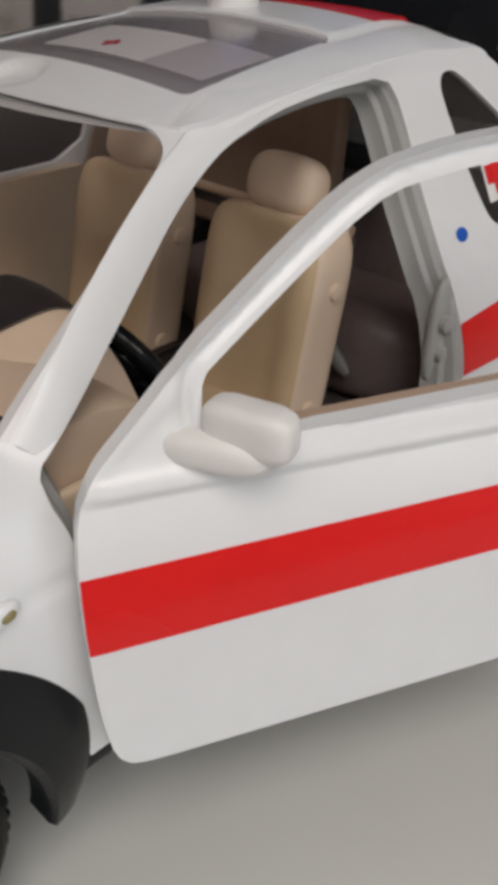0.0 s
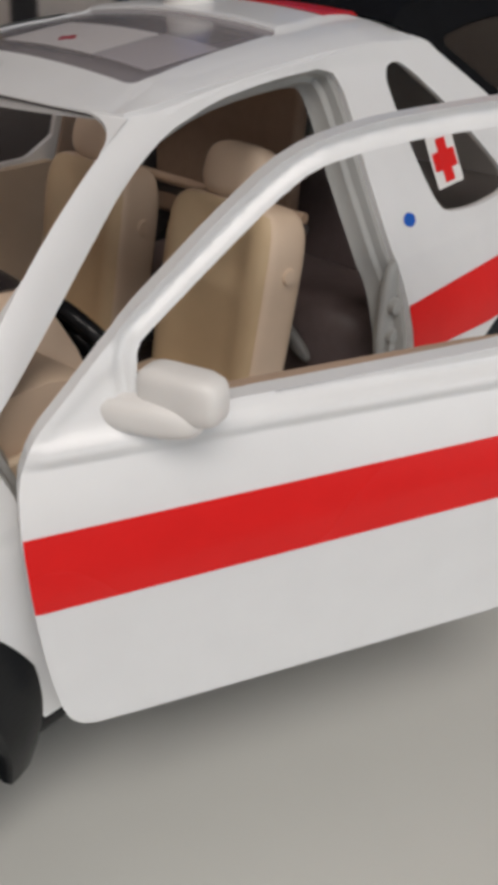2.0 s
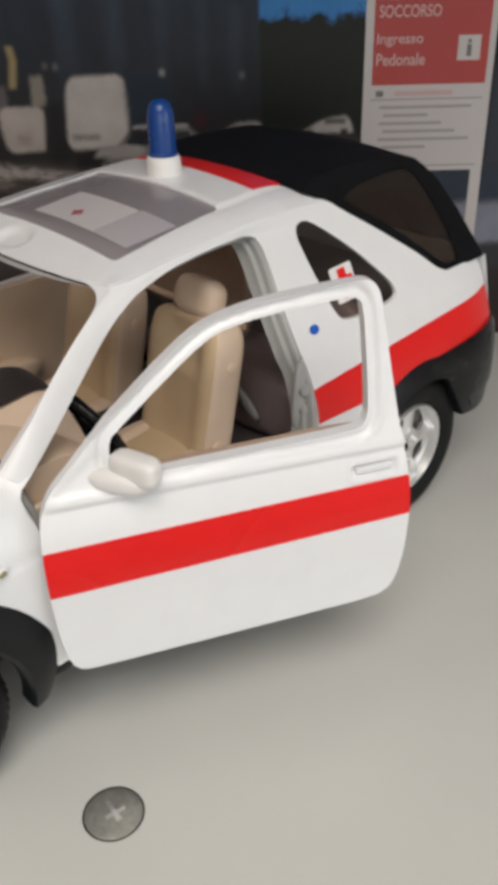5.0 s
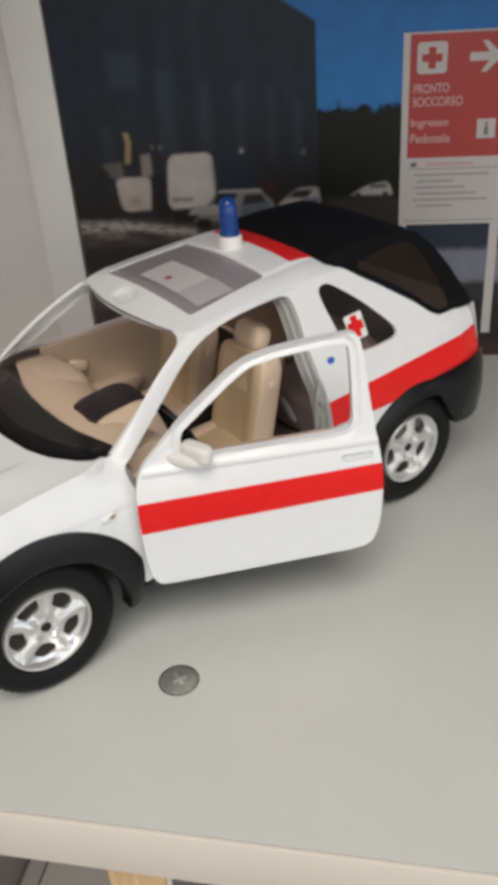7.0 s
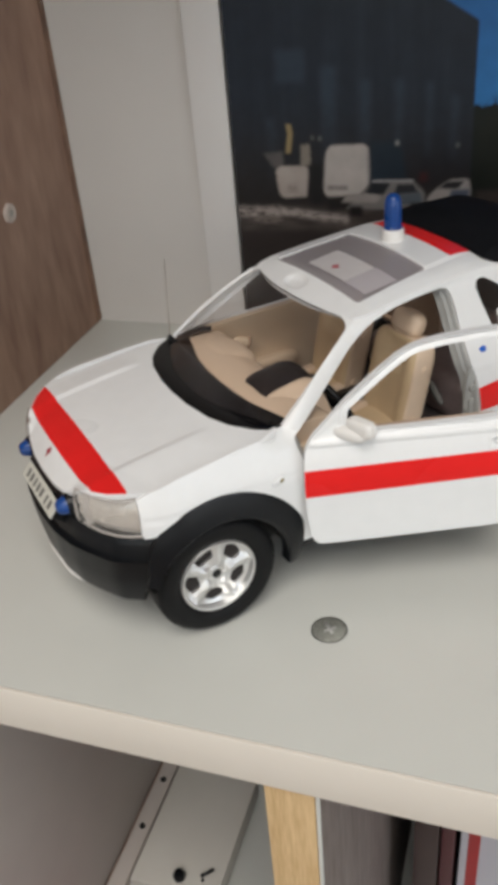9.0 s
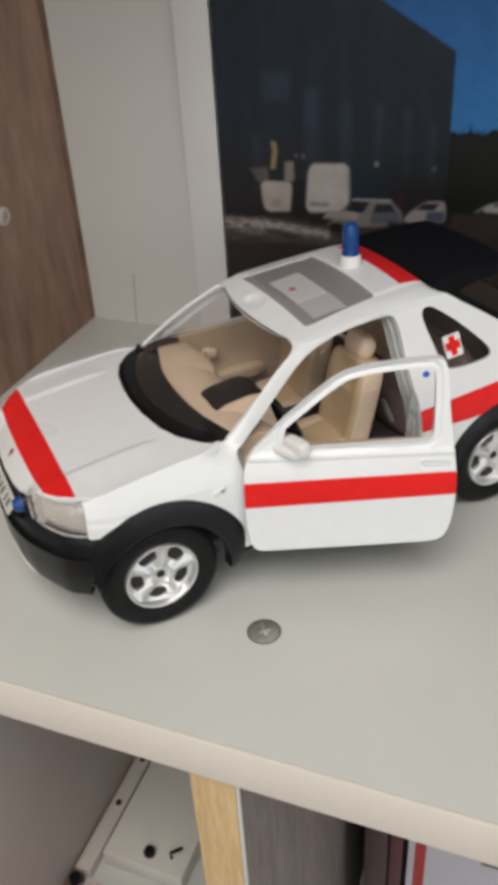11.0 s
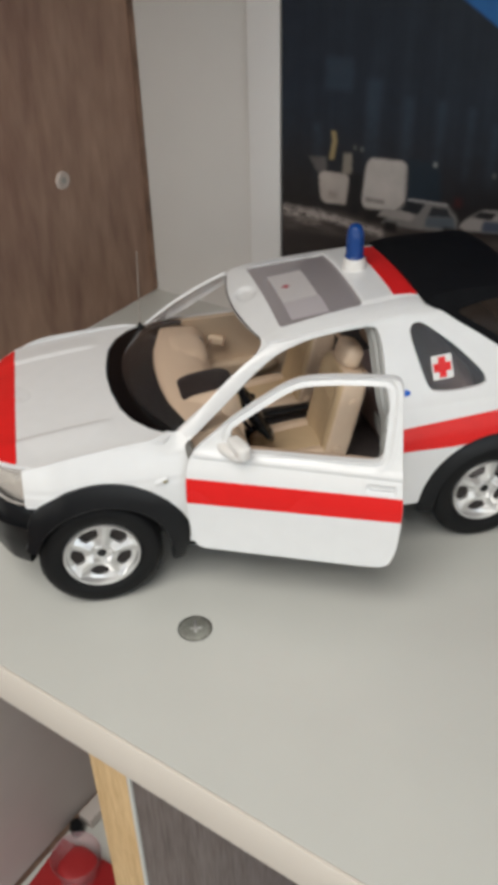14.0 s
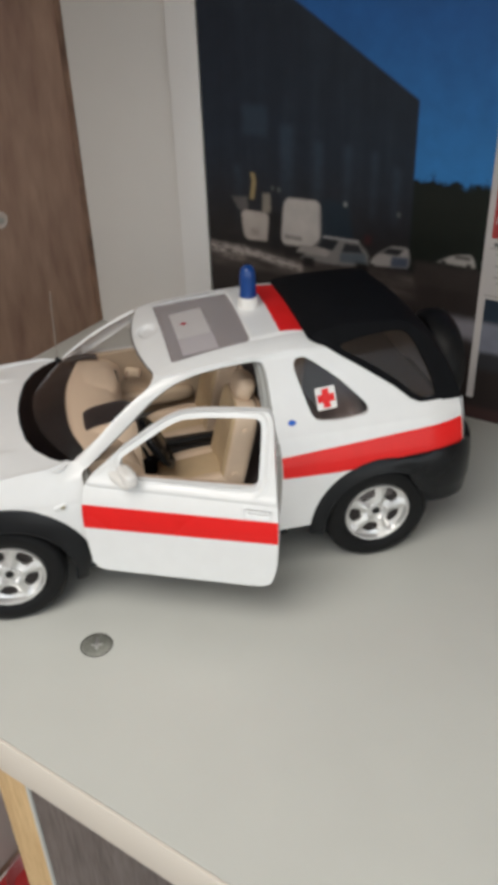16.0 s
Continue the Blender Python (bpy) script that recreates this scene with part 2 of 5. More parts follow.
PAINT = material("white_paint", (0.785, 0.80, 0.81), 0.32, coat=0.25, vary=0.025, scale=60, bump=0.015, bump_scale=500, rough_vary=0.06, specks=42)
JAMB = material("plain_grey", (0.36, 0.365, 0.355), 0.45, vary=0.06, scale=90)
RED = material("red_tape", (0.74, 0.019, 0.018), 0.28, coat=0.2, specular=0.16, vary=0.06, scale=45, bump=0.4, bump_scale=110, rough_vary=0.12)
BLACK = material("black_plastic", (0.0055, 0.0064, 0.0080), 0.31, vary=0.15, scale=120, bump=0.08, bump_scale=1500, specular=0.28)
GLOSS_BLACK = material("glossy_black_plastic", (0.0030, 0.0027, 0.0033), 0.14, vary=0.15, scale=120, specular=0.18, specks=60)
TRIM = material("dark_brown_plastic", (0.016, 0.012, 0.012), 0.38, vary=0.15, scale=120, specular=0.4)
TYRE = material("black_rubber", (0.0065, 0.0068, 0.0075), 0.5, vary=0.2, scale=120, bump=0.1, specular=0.2)
RIM = material("silver_plastic", (0.74, 0.74, 0.735), 0.34, metal=0.75, vary=0.05, scale=120, rough_vary=0.08)
BEIGE = material("beige_plastic", (0.68, 0.53, 0.395), 0.5, vary=0.05, scale=80, bump=0.06, bump_scale=1500)
SEAT_CLOTH = material("olive_tan_plastic", (0.60, 0.455, 0.285), 0.55, vary=0.06, scale=80, bump=0.08, bump_scale=1500)
KICK = material("grey_beige_plastic", (0.66, 0.53, 0.385), 0.55, vary=0.05, scale=80)
TAN = material("tan_plastic", (0.45, 0.325, 0.235), 0.55, vary=0.05, scale=80)
HEADLINER = material("brown_lining", (0.36, 0.25, 0.18), 0.7, vary=0.1)
DARKSEAT = material("dark_grey_plastic", (0.10, 0.088, 0.088), 0.5, vary=0.15)
CLOTH = material("black_soft_top", (0.0050, 0.0055, 0.007), 0.8, vary=0.3, scale=60, bump=0.25, bump_scale=1800, specular=0.12)
REARSEAT = material("grey_brown_plastic", (0.27, 0.215, 0.215), 0.42, vary=0.12)
PAPER = material("white_sticker", (0.53, 0.51, 0.515), 0.5, vary=0.04)
WHITE_DECAL = material("white_decal", (0.80, 0.79, 0.78), 0.4, vary=0.03)
MATT_WHITE = material("matt_white_plastic", (0.79, 0.78, 0.76), 0.5, vary=0.02, scale=80)
BLUE = material("blue_plastic", (0.004, 0.052, 0.24), 0.3, coat=0.15, vary=0.1)
BLUE_DOT = material("blue_decal", (0.01, 0.11, 0.52), 0.35)
DARK_RED = material("dark_red_decal", (0.35, 0.03, 0.05), 0.5)
CAP_STEEL = material("grey_zinc", (0.33, 0.34, 0.305), 0.36, metal=0.45, vary=0.3, scale=260, bump=0.2)
STEEL = material("dull_steel", (0.40, 0.395, 0.365), 0.5, metal=0.7, vary=0.15, scale=200, bump=0.1)
DARK = material("dark_gap", (0.01, 0.01, 0.01), 0.8)
AMBER = material("olive_amber_plastic", (0.24, 0.20, 0.08), 0.25)
GREY_MARK = material("grey_print", (0.16, 0.16, 0.15), 0.6)
PLATE = material("number_plate_white", (0.62, 0.62, 0.56), 0.4)
SUNROOF = clear("grey_smoked_plastic", (0.55, 0.52, 0.54), 0.16, haze=0.46, haze_colour=(0.46, 0.43, 0.445), shine_part=0.0)
PALE_PATCH = clear("pale_see_through", (0.7, 0.68, 0.7), 0.2, haze=0.55, haze_colour=(0.74, 0.70, 0.73), shine_part=0.0)
# the haze puts a faint mauve veil of reflections into the pane's colour
GLASS = clear("windscreen_plastic", (0.95, 0.935, 0.93), 0.07, haze=0.013, haze_colour=(0.60, 0.56, 0.58), shine_part=0.02)
SMOKE = clear("smoked_window", (0.88, 0.84, 0.81), 0.05, haze=0.02, haze_colour=(0.4, 0.37, 0.35), shine_part=0.02)
FOIL = clear("clear_soft_window", (0.60, 0.52, 0.47), 0.12, haze=0.04, haze_colour=(0.34, 0.28, 0.24), shine_part=0.012)
LENS = clear("headlamp_plastic", (0.96, 0.95, 0.93), 0.08, haze=0.10, haze_colour=(0.80, 0.77, 0.74), shine_part=0.05)
LENS_EDGE = material("pale_frosted_plastic", (0.46, 0.43, 0.41), 0.25, vary=0.08)
LAMP_GREY = material("dull_silver_reflector", (0.74, 0.71, 0.67), 0.28, metal=0.35, vary=0.15, scale=200)
SHELF = material("white_melamine", (0.585, 0.60, 0.57), 0.42, vary=0.03, scale=12, bump=0.04, bump_scale=700, rough_vary=0.08, specks=16)
EDGE = material("cream_edge_band", (0.76, 0.715, 0.645), 0.5, vary=0.03, scale=12)
WALL = material("white_wall_paint", (0.65, 0.63, 0.605), 0.6, vary=0.025, scale=10, bump=0.05, bump_scale=400)
WALL_STRIP = material("white_trim_gloss", (0.76, 0.75, 0.74), 0.35, vary=0.02, scale=10)
GREY_PANEL = material("grey_melamine", (0.53, 0.485, 0.45), 0.5, vary=0.05, scale=10)
WALNUT = wood("brown_wood_panel", (0.235, 0.13, 0.095), (0.42, 0.27, 0.195), 0.55, (5, 5, 1.3), 15, 0.2, 0.4)
DARK_WOOD = wood("dark_wood_edge", (0.10, 0.055, 0.038), (0.30, 0.18, 0.12), 0.55, (7, 7, 2.5), 20, 0.25, 0.4)
GREYWOOD = wood("grey_wood_panel", (0.15, 0.12, 0.11), (0.30, 0.255, 0.235), 0.55, (11, 11, 1), 30, 0.2)
OAK = wood("oak_edge", (0.50, 0.33, 0.16), (0.72, 0.53, 0.30), 0.5, (16, 16, 1.2), 45, 0.2)
FLOOR = wood("floor_boards", (0.16, 0.10, 0.06), (0.30, 0.20, 0.13), 0.4, (6, 1, 6), 5, 0.1)

# ---- the setting ----
def room_box(name, size, at, mat, kind="structure", label="", cat=""):
    ob = part(name, box_bm(size), mat, None, smooth=False)
    ob.matrix_world = shelf_pose(*at)
    return tagged(ob, label, cat, "", kind)


FLOOR_Z, CEIL_Z = -1100.0, 1500.0
room_box("floor", (5400, 4700, 60), (600, -1900, FLOOR_Z - 30), FLOOR, label="brown wooden floor boards of the room", cat="floor")
room_box("ceiling", (5400, 4700, 60), (600, -1900, CEIL_Z + 30), WALL, label="white painted ceiling above the shelves", cat="ceiling")
room_box("wall_back", (5400, 60, 2600), (600, 181, 200), WALL, label="white painted wall behind the shelves", cat="wall")
room_box("wall_left", (60, 4100, 2600), (-1800, -1900, 200), WALL, label="white painted side wall of the room", cat="wall")
# the wall with the window, on the far right
room_box("wall_right_low", (60, 4100, 700), (3000, -1900, -750), WALL, label="white wall below the window", cat="wall")
room_box("wall_right_high", (60, 4100, 300), (3000, -1900, 1350), WALL, label="white wall above the window", cat="wall")
for k, (v, ln) in enumerate(((-3550, 800), (-150, 600))):
    room_box(f"wall_right_{k + 1}", (60, ln, 1600), (3000, v, 400), WALL, label="white wall beside the window", cat="wall")
room_box("wall_front_low", (4800, 60, 700), (600, -3930, -750), WALL, label="white wall below the wide window", cat="wall")
room_box("wall_front_high", (4800, 60, 300), (600, -3930, 1350), WALL, label="white wall above the wide window", cat="wall")
for k, (u, ln) in enumerate(((-1400, 800), (2500, 1000))):
    room_box(f"wall_front_{k + 1}", (ln, 60, 1600), (u, -3930, 400), WALL, label="white wall beside the wide window", cat="wall")


def shelf_lamp(name, u, v, z, aim_u, aim_v, aim_z, w, h, watts, colour):
    a, b = shelf_pose(u, v, z).translation, shelf_pose(aim_u, aim_v, aim_z).translation
    return area_lamp(name, look(a, b), w, h, watts, colour)


# assumed daylight in two unseen windows' openings, and an added ceiling lamp
shelf_lamp("window_light_front", 500, -3880, 400, 500, 0, 400, 3.0, 1.6, LIGHT_FRONT, (0.85, 0.945, 1.0))
shelf_lamp("window_light_right", 2950, -1800, 400, 0, -1800, 400, 2.6, 1.6, LIGHT_RIGHT, (0.90, 0.96, 1.0))
added_ceiling_lamp = part("added_ceiling_lamp", box_bm((1240, 1240, 40), bevel=4), MATT_WHITE, None)
added_ceiling_lamp.matrix_world = shelf_pose(250, -1150, CEIL_Z - 20)
tagged(added_ceiling_lamp, "unseen square lamp added on the ceiling to light the shelf", "lamp")
shelf_lamp("added_ceiling_light", 250, -1150, CEIL_Z - 44, 250, -1150, 0, 1.2, 1.2, LIGHT_TOP, (1.0, 0.945, 0.865))

# white wall column beside the poster, with its lighter corner trim
column = room_box("column", (91, 60, 1900), (-122.5, 165, 550), WALL, label="white painted wall column between poster and wooden panel", cat="column")
strip = part("trim", box_bm((19, 4, 1900), bevel=1.2), WALL_STRIP, None)
strip.matrix_world = shelf_pose(-86.5, 133.8, 550)
tagged(strip, "glossy white corner trim of the column", "trim", "", "structure")

# ---- the shelving unit ----
unit = new("shelving_unit")
tagged(unit, "white shelving unit with oak and brown wooden panels", "shelf")
unit.matrix_world = shelf_pose(0, 0, 0)


def board(name, size, at, mat, parent=unit, label="", bevel=0.6):
    """A board, given its size and the middle of it, in the unit's own directions."""
    return part(name, box_bm(size, at, bevel), mat, parent, label)


shelf_top = board("shelf_board", (800, 271.6, 18), (232, 10.6, -9), SHELF, label="white melamine shelf board")
board("edge_band", (800, 1.2, 18), (232, -125.8, -9), EDGE, shelf_top, "cream edge band", 0.4)
board("side_panel", (18, 262, 1100), (-177, 5, 550), WALNUT, label="brown wood-grain side panel")
# dark strip: the panel's edge band plus the shadow gap beside it
board("panel_edge_gap", (0.8, 5, 1098), (-167.8, 133, 550), DARK_WOOD, label="dark panel edge band with the shadow gap painted in", bevel=0.3)
board("lower_side_panel", (18, 262, 340), (-177, 5, -195), GREY_PANEL, label="pale grey side panel")
lower = board("lower_shelf", (800, 262, 18), (232, 5, -381), SHELF, label="white lower shelf board")
divider = board("divider", (17, 258, 352), (18.3, 5, -195.5), GREYWOOD, label="upright divider with grey wood grain")
board("oak_edge", (15.6, 1.0, 352), (17.6, -124.6, -195.5), OAK, divider, "light oak edge band", 0.3)
board("white_edge", (1.2, 1.1, 352), (26.2, -124.6, -195.5), SHELF, divider, "thin white edge line", 0.2)
# unseen upper board, added to keep lamp light off the back
board("shade_shelf", (800, 262, 18), (232, 5, 381), SHELF, label="unseen white upper board, added to shade the back")
board("right_panel", (18, 262, 1460), (641, 5, 350), WALNUT)
board("base", (836, 262, 40), (232, 5, -1080), WALNUT)
for uu in (-177, 641):
    board("leg_panel", (18, 262, 690), (uu, 5, -735), WALNUT)
board("back_board", (800, 3, 352), (232, 137.5, -195.5), GREY_PANEL, label="grey back board of the lower compartment")

SCREW_CAP = material("pale_beige_plastic", (0.52, 0.45, 0.40), 0.4, vary=0.06)
# the round metal connector let into the shelf; bright bars paint its cross slot's highlights
cap = part("connector_cap", lathe_bm([(0.0, 0.5), (2.4, 0.46), (4.2, 0.34), (5.2, 0.2), (5.6, 0.02), (5.6, -2)], 48, "z"), CAP_STEEL, unit, "dull steel connector disc")
cap.matrix_parent_inverse = unit.matrix_world.inverted()
cap.location = (-0.0438, -0.0673, 0)
part("cap_gap", lathe_bm([(5.5, 0.03), (5.85, 0.06), (5.95, 0.02)], 48, "z"), DARK, cap, "dark gap round the disc")
for size, at, turn in (((1.1, 5.4, 0.5), (0.2, 0.4, 0.5), -8), ((4.2, 0.9, 0.5), (0.2, -0.3, 0.47), -8)):
    part("slot_glint", box_bm(size, at, 0.22, 2, turn_of(0, 0, turn)), RIM, cap, "bright bar standing for a highlight of the cross slot")
screw = part("screw_cover", lathe_bm([(4.6, -168.2), (4.4, -166.8), (3.4, -166.2), (2.6, -166.5), (0, -166.6)], 24, "x", (0, 69, 84.8)), SCREW_CAP, unit, "small pale screw cover")
part("screw", lathe_bm([(0.0, 0.6), (1.6, 0.4), (2.2, 0)], 16, "x", (-166.9, 69, 84.8)), STEEL, screw)

# ---- the printed poster ----
def poster_material():
    """The photograph printed on the poster, in soft patches of ink; millimetres along and up the sheet."""
    m = bpy.data.materials.new("printed_photograph")
    m.use_nodes = True
    t = m.node_tree
    bsdf = t.nodes["Principled BSDF"]
    bsdf.inputs["Roughness"].default_value = 0.45
    bsdf.inputs["Specular IOR Level"].default_value = 0.27
    co = t.nodes.new("ShaderNodeTexCoord")
    sc = t.nodes.new("ShaderNodeVectorMath")
    sc.operation, sc.inputs["Scale"].default_value = "SCALE", 1000
    t.links.new(co.outputs["Object"], sc.inputs[0])
    sep = t.nodes.new("ShaderNodeSeparateXYZ")
    t.links.new(sc.outputs[0], sep.inputs[0])
    s, z = sep.outputs["X"], sep.outputs["Z"]

    def calc(op, a, b=0.0):
        n = t.nodes.new("ShaderNodeMath")
        n.operation = op
        for i, v in enumerate((a, b)):
            if isinstance(v, (int, float)):
                n.inputs[i].default_value = v
            else:
                t.links.new(v, n.inputs[i])
        return n.outputs[0]

    def step(v, at, soft):
        n = t.nodes.new("ShaderNodeMapRange")
        n.interpolation_type = "SMOOTHSTEP"
        n.inputs["From Min"].default_value, n.inputs["From Max"].default_value = at - 1.35 * soft, at + 1.35 * soft
        t.links.new(v, n.inputs["Value"])
        return n.outputs[0]

    def noise_at(scale, detail=3, sx=1.0, sz=1.0):
        mp = t.nodes.new("ShaderNodeMapping")
        mp.inputs["Scale"].default_value = (sx, 1, sz)
        t.links.new(sc.outputs[0], mp.inputs[0])
        n = t.nodes.new("ShaderNodeTexNoise")
        n.inputs["Scale"].default_value, n.inputs["Detail"].default_value = scale, detail
        t.links.new(mp.outputs[0], n.inputs["Vector"])
        return n.outputs["Fac"]

    def lay(under, mask, colour):
        n = t.nodes.new("ShaderNodeMix")
        n.data_type = "RGBA"
        t.links.new(mask, n.inputs["Factor"])
        if isinstance(under, tuple):
            n.inputs["A"].default_value = (*under, 1)
        else:
            t.links.new(under, n.inputs["A"])
        if isinstance(colour, tuple):
            n.inputs["B"].default_value = (*colour, 1)
        else:
            t.links.new(colour, n.inputs["B"])
        return n.outputs["Result"]

    def patch(s0, s1, z0, z1, soft=1.6, hs=None, hz=None):
        a = calc("MULTIPLY", step(hs or s, s0, soft), calc("SUBTRACT", 1.0, step(hs or s, s1, soft)))
        b = calc("MULTIPLY", step(hz or z, z0, soft), calc("SUBTRACT", 1.0, step(hz or z, z1, soft)))
        return calc("MULTIPLY", a, b)

    def shape(points, soft):
        """A convex figure with soft edges."""
        cs, cz = sum(p[0] for p in points) / len(points), sum(p[1] for p in points) / len(points)
        mask = None
        for (a, b), (c, d) in zip(points, points[1:] + points[:1]):
            na, nb = b - d, c - a
            k = math.hypot(na, nb)
            if (cs - a) * na + (cz - b) * nb < 0:
                k = -k
            na, nb = na / k, nb / k
            m1 = step(calc("ADD", calc("MULTIPLY", calc("ADD", s, wob3), na), calc("MULTIPLY", calc("ADD", z, wob3), nb)), a * na + b * nb, soft)
            mask = m1 if mask is None else calc("MULTIPLY", mask, m1)
        return mask

    wob3 = calc("MULTIPLY", calc("SUBTRACT", noise_at(0.5, 3), 0.5), 1.3)
    wob = calc("MULTIPLY", calc("SUBTRACT", noise_at(0.20, 5), 0.5), 16.0)
    wob2 = calc("MULTIPLY", calc("SUBTRACT", noise_at(0.22, 4), 0.5), 2.4)
    zw, sw = calc("ADD", z, wob), calc("ADD", s, wob2)
    zw2 = calc("ADD", z, wob2)
    # sky, paler towards the trees
    img = lay((0.034, 0.195, 0.49), step(z, 158, 44), (0.014, 0.092, 0.32))
    # trees
    img = lay(img, calc("SUBTRACT", 1.0, step(zw, 116.5, 1.8)), (0.007, 0.010, 0.008))
    img = lay(img, calc("MULTIPLY", patch(114, 152, 80, 112, 6), noise_at(0.12, 3, 2.0, 0.4)), (0.012, 0.0135, 0.009))
    # the dark building with its slanting roof edge
    roofline = calc("ADD", z, calc("MULTIPLY", calc("SUBTRACT", s, 113.0), 0.62))
    bld = calc("MULTIPLY", calc("SUBTRACT", 1.0, step(s, 113, 0.6)), calc("SUBTRACT", 1.0, step(roofline, 150, 0.9)))
    img = lay(img, bld, (0.0125, 0.0185, 0.0300))
    ribs = calc("MULTIPLY", calc("MULTIPLY", bld, calc("POWER", noise_at(0.09, 3, 1.5, 0.10), 3.0)), 1.3)
    img = lay(img, ribs, (0.026, 0.040, 0.060))
    for a, b, c, d in ((44, 51, 84, 134), (62, 67, 90, 128), (78, 81.5, 92, 128), (92, 95, 94, 126), (103, 107, 92, 120), (17, 22, 76, 112), (23, 37, 128, 142)):
        img = lay(img, calc("MULTIPLY", patch(a, b, c, d, 1.8), 0.75), (0.030, 0.047, 0.072))
    img = lay(img, calc("MULTIPLY", bld, calc("SUBTRACT", 1.0, step(zw, 101, 22))), (0.0165, 0.0145, 0.0145))
    # ground: brown road, pale snow along it
    img = lay(img, calc("SUBTRACT", 1.0, step(zw2, 70, 3.0)), (0.028, 0.022, 0.021))
    img = lay(img, calc("MULTIPLY", patch(-5, 118, 58, 70, 2), calc("POWER", noise_at(0.10, 4, 0.5, 1.7), 3.0)), (0.26, 0.22, 0.20))
    img = lay(img, calc("MULTIPLY", patch(-4, 22, 64.8, 70.0, 1.6, sw, zw2), step(noise_at(0.35, 4, 0.6, 1.6), 0.44, 0.10)), (0.34, 0.30, 0.28))
    slope = calc("ADD", zw2, calc("MULTIPLY", s, 0.13))
    img = lay(img, calc("MULTIPLY", patch(22, 56, 69.0, 72.6, 1.4, sw, slope), step(noise_at(0.4, 4, 0.6, 1.6), 0.40, 0.10)), (0.36, 0.32, 0.30))
    img = lay(img, calc("MULTIPLY", patch(8, 22, 61.6, 64.2, 1.2, sw, zw2), step(noise_at(0.5, 4, 0.6, 1.6), 0.46, 0.08)), (0.17, 0.145, 0.13))
    img = lay(img, calc("MULTIPLY", calc("SUBTRACT", 1.0, step(z, 30, 20)), noise_at(0.2, 4)), (0.018, 0.012, 0.011))
    # vans, a digger and parked cars
    img = lay(img, shape([(15, 96), (24.5, 97), (25, 90), (20, 89)], 1.0), (0.10, 0.092, 0.09))
    img = lay(img, patch(27.4, 30.0, 96, 109.5, 0.8, calc("ADD", s, calc("MULTIPLY", calc("ABSOLUTE", calc("SUBTRACT", z, 105.0)), 0.16))), (0.26, 0.20, 0.10))
    img = lay(img, shape([(33.2, 90), (33.6, 100), (38.0, 100), (38.2, 90)], 0.9), (0.22, 0.195, 0.165))
    img = lay(img, shape([(20.6, 88), (22.5, 90), (35.5, 90), (37.2, 88), (35.6, 75), (24, 74.4), (22, 76)], 0.9), (0.38, 0.335, 0.305))
    img = lay(img, calc("MULTIPLY", patch(26, 31, 77, 81, 1.5), noise_at(0.5, 3)), (0.16, 0.13, 0.11))
    img = lay(img, shape([(43.8, 78), (45.6, 96.5), (48, 99.4), (64, 99.8), (66.6, 98), (67.0, 82), (62, 75.6), (46, 74.6)], 0.9), (0.43, 0.395, 0.37))
    img = lay(img, calc("MULTIPLY", patch(46, 56, 78.2, 80.4, 0.8), noise_at(0.4, 3, 2)), (0.05, 0.045, 0.045))
    img = lay(img, patch(37.6, 43.4, 71, 91, 1.6), (0.011, 0.010, 0.011))
    img = lay(img, shape([(66, 101), (81, 101), (84, 83), (66.5, 80)], 1.6), (0.013, 0.022, 0.033))
    img = lay(img, patch(46, 66, 68.5, 74.5, 1.6, sw, zw2), (0.012, 0.010, 0.010))
    # an estate car
    img = lay(img, shape([(51.5, 71), (53, 75), (64, 78.4), (68, 82.6), (87, 82.6), (92.5, 77), (92.5, 71), (76, 68.5), (54, 69)], 1.0), (0.19, 0.18, 0.175))
    img = lay(img, shape([(67.4, 81.8), (87, 82.0), (87.4, 83.0), (68, 82.9)], 0.7), (0.33, 0.32, 0.32))
    img = lay(img, shape([(63.8, 76.6), (68.4, 81.4), (76.4, 81.2), (73, 75.8)], 0.7), (0.014, 0.016, 0.020))
    img = lay(img, shape([(78, 75.6), (79.6, 80.8), (87.2, 80.8), (90.0, 76.6)], 0.8), (0.026, 0.028, 0.033))
    img = lay(img, shape([(53, 72.2), (55, 75.6), (66, 76.6), (72, 75.0), (70, 72)], 0.9), (0.30, 0.275, 0.26))
    img = lay(img, shape([(77, 70.5), (77.5, 75.5), (91, 77), (92, 71.5)], 1.0), (0.085, 0.105, 0.125))
    for a, b in ((56.5, 68.6), (86, 70.2)):
        img = lay(img, patch(a, a + 6.5, b - 3.4, b + 1.8, 1.2), (0.008, 0.007, 0.007))
    # a second car
    img = lay(img, shape([(93.5, 73), (94.4, 77), (98.4, 79.4), (102, 83.2), (112.4, 83.2), (114, 78), (113, 73.4), (96, 71.8)], 0.9), (0.30, 0.28, 0.27))
    img = lay(img, shape([(104, 72.4), (104.5, 78), (113.5, 78.5), (113, 73.4)], 1.0), (0.06, 0.075, 0.11))
    img = lay(img, shape([(98.8, 78.6), (102.6, 82.0), (110.6, 82.2), (108, 78.6)], 0.8), (0.018, 0.018, 0.021))
    img = lay(img, patch(90, 93.5, 82, 86.5, 1.2, sw, zw2), (0.05, 0.014, 0.015))
    # a small white car further off
    img = lay(img, shape([(126.2, 79.0), (127, 82), (134, 83.2), (136.8, 85.0), (142.6, 85.0), (145.4, 81.6), (145.4, 78.6)], 0.8), (0.36, 0.335, 0.315))
    img = lay(img, patch(135.5, 143, 81.8, 83.8, 0.7), (0.10, 0.09, 0.085))
    for a in (129, 141.2):
        img = lay(img, patch(a, a + 2.6, 77.2, 80.2, 0.7), (0.03, 0.027, 0.026))
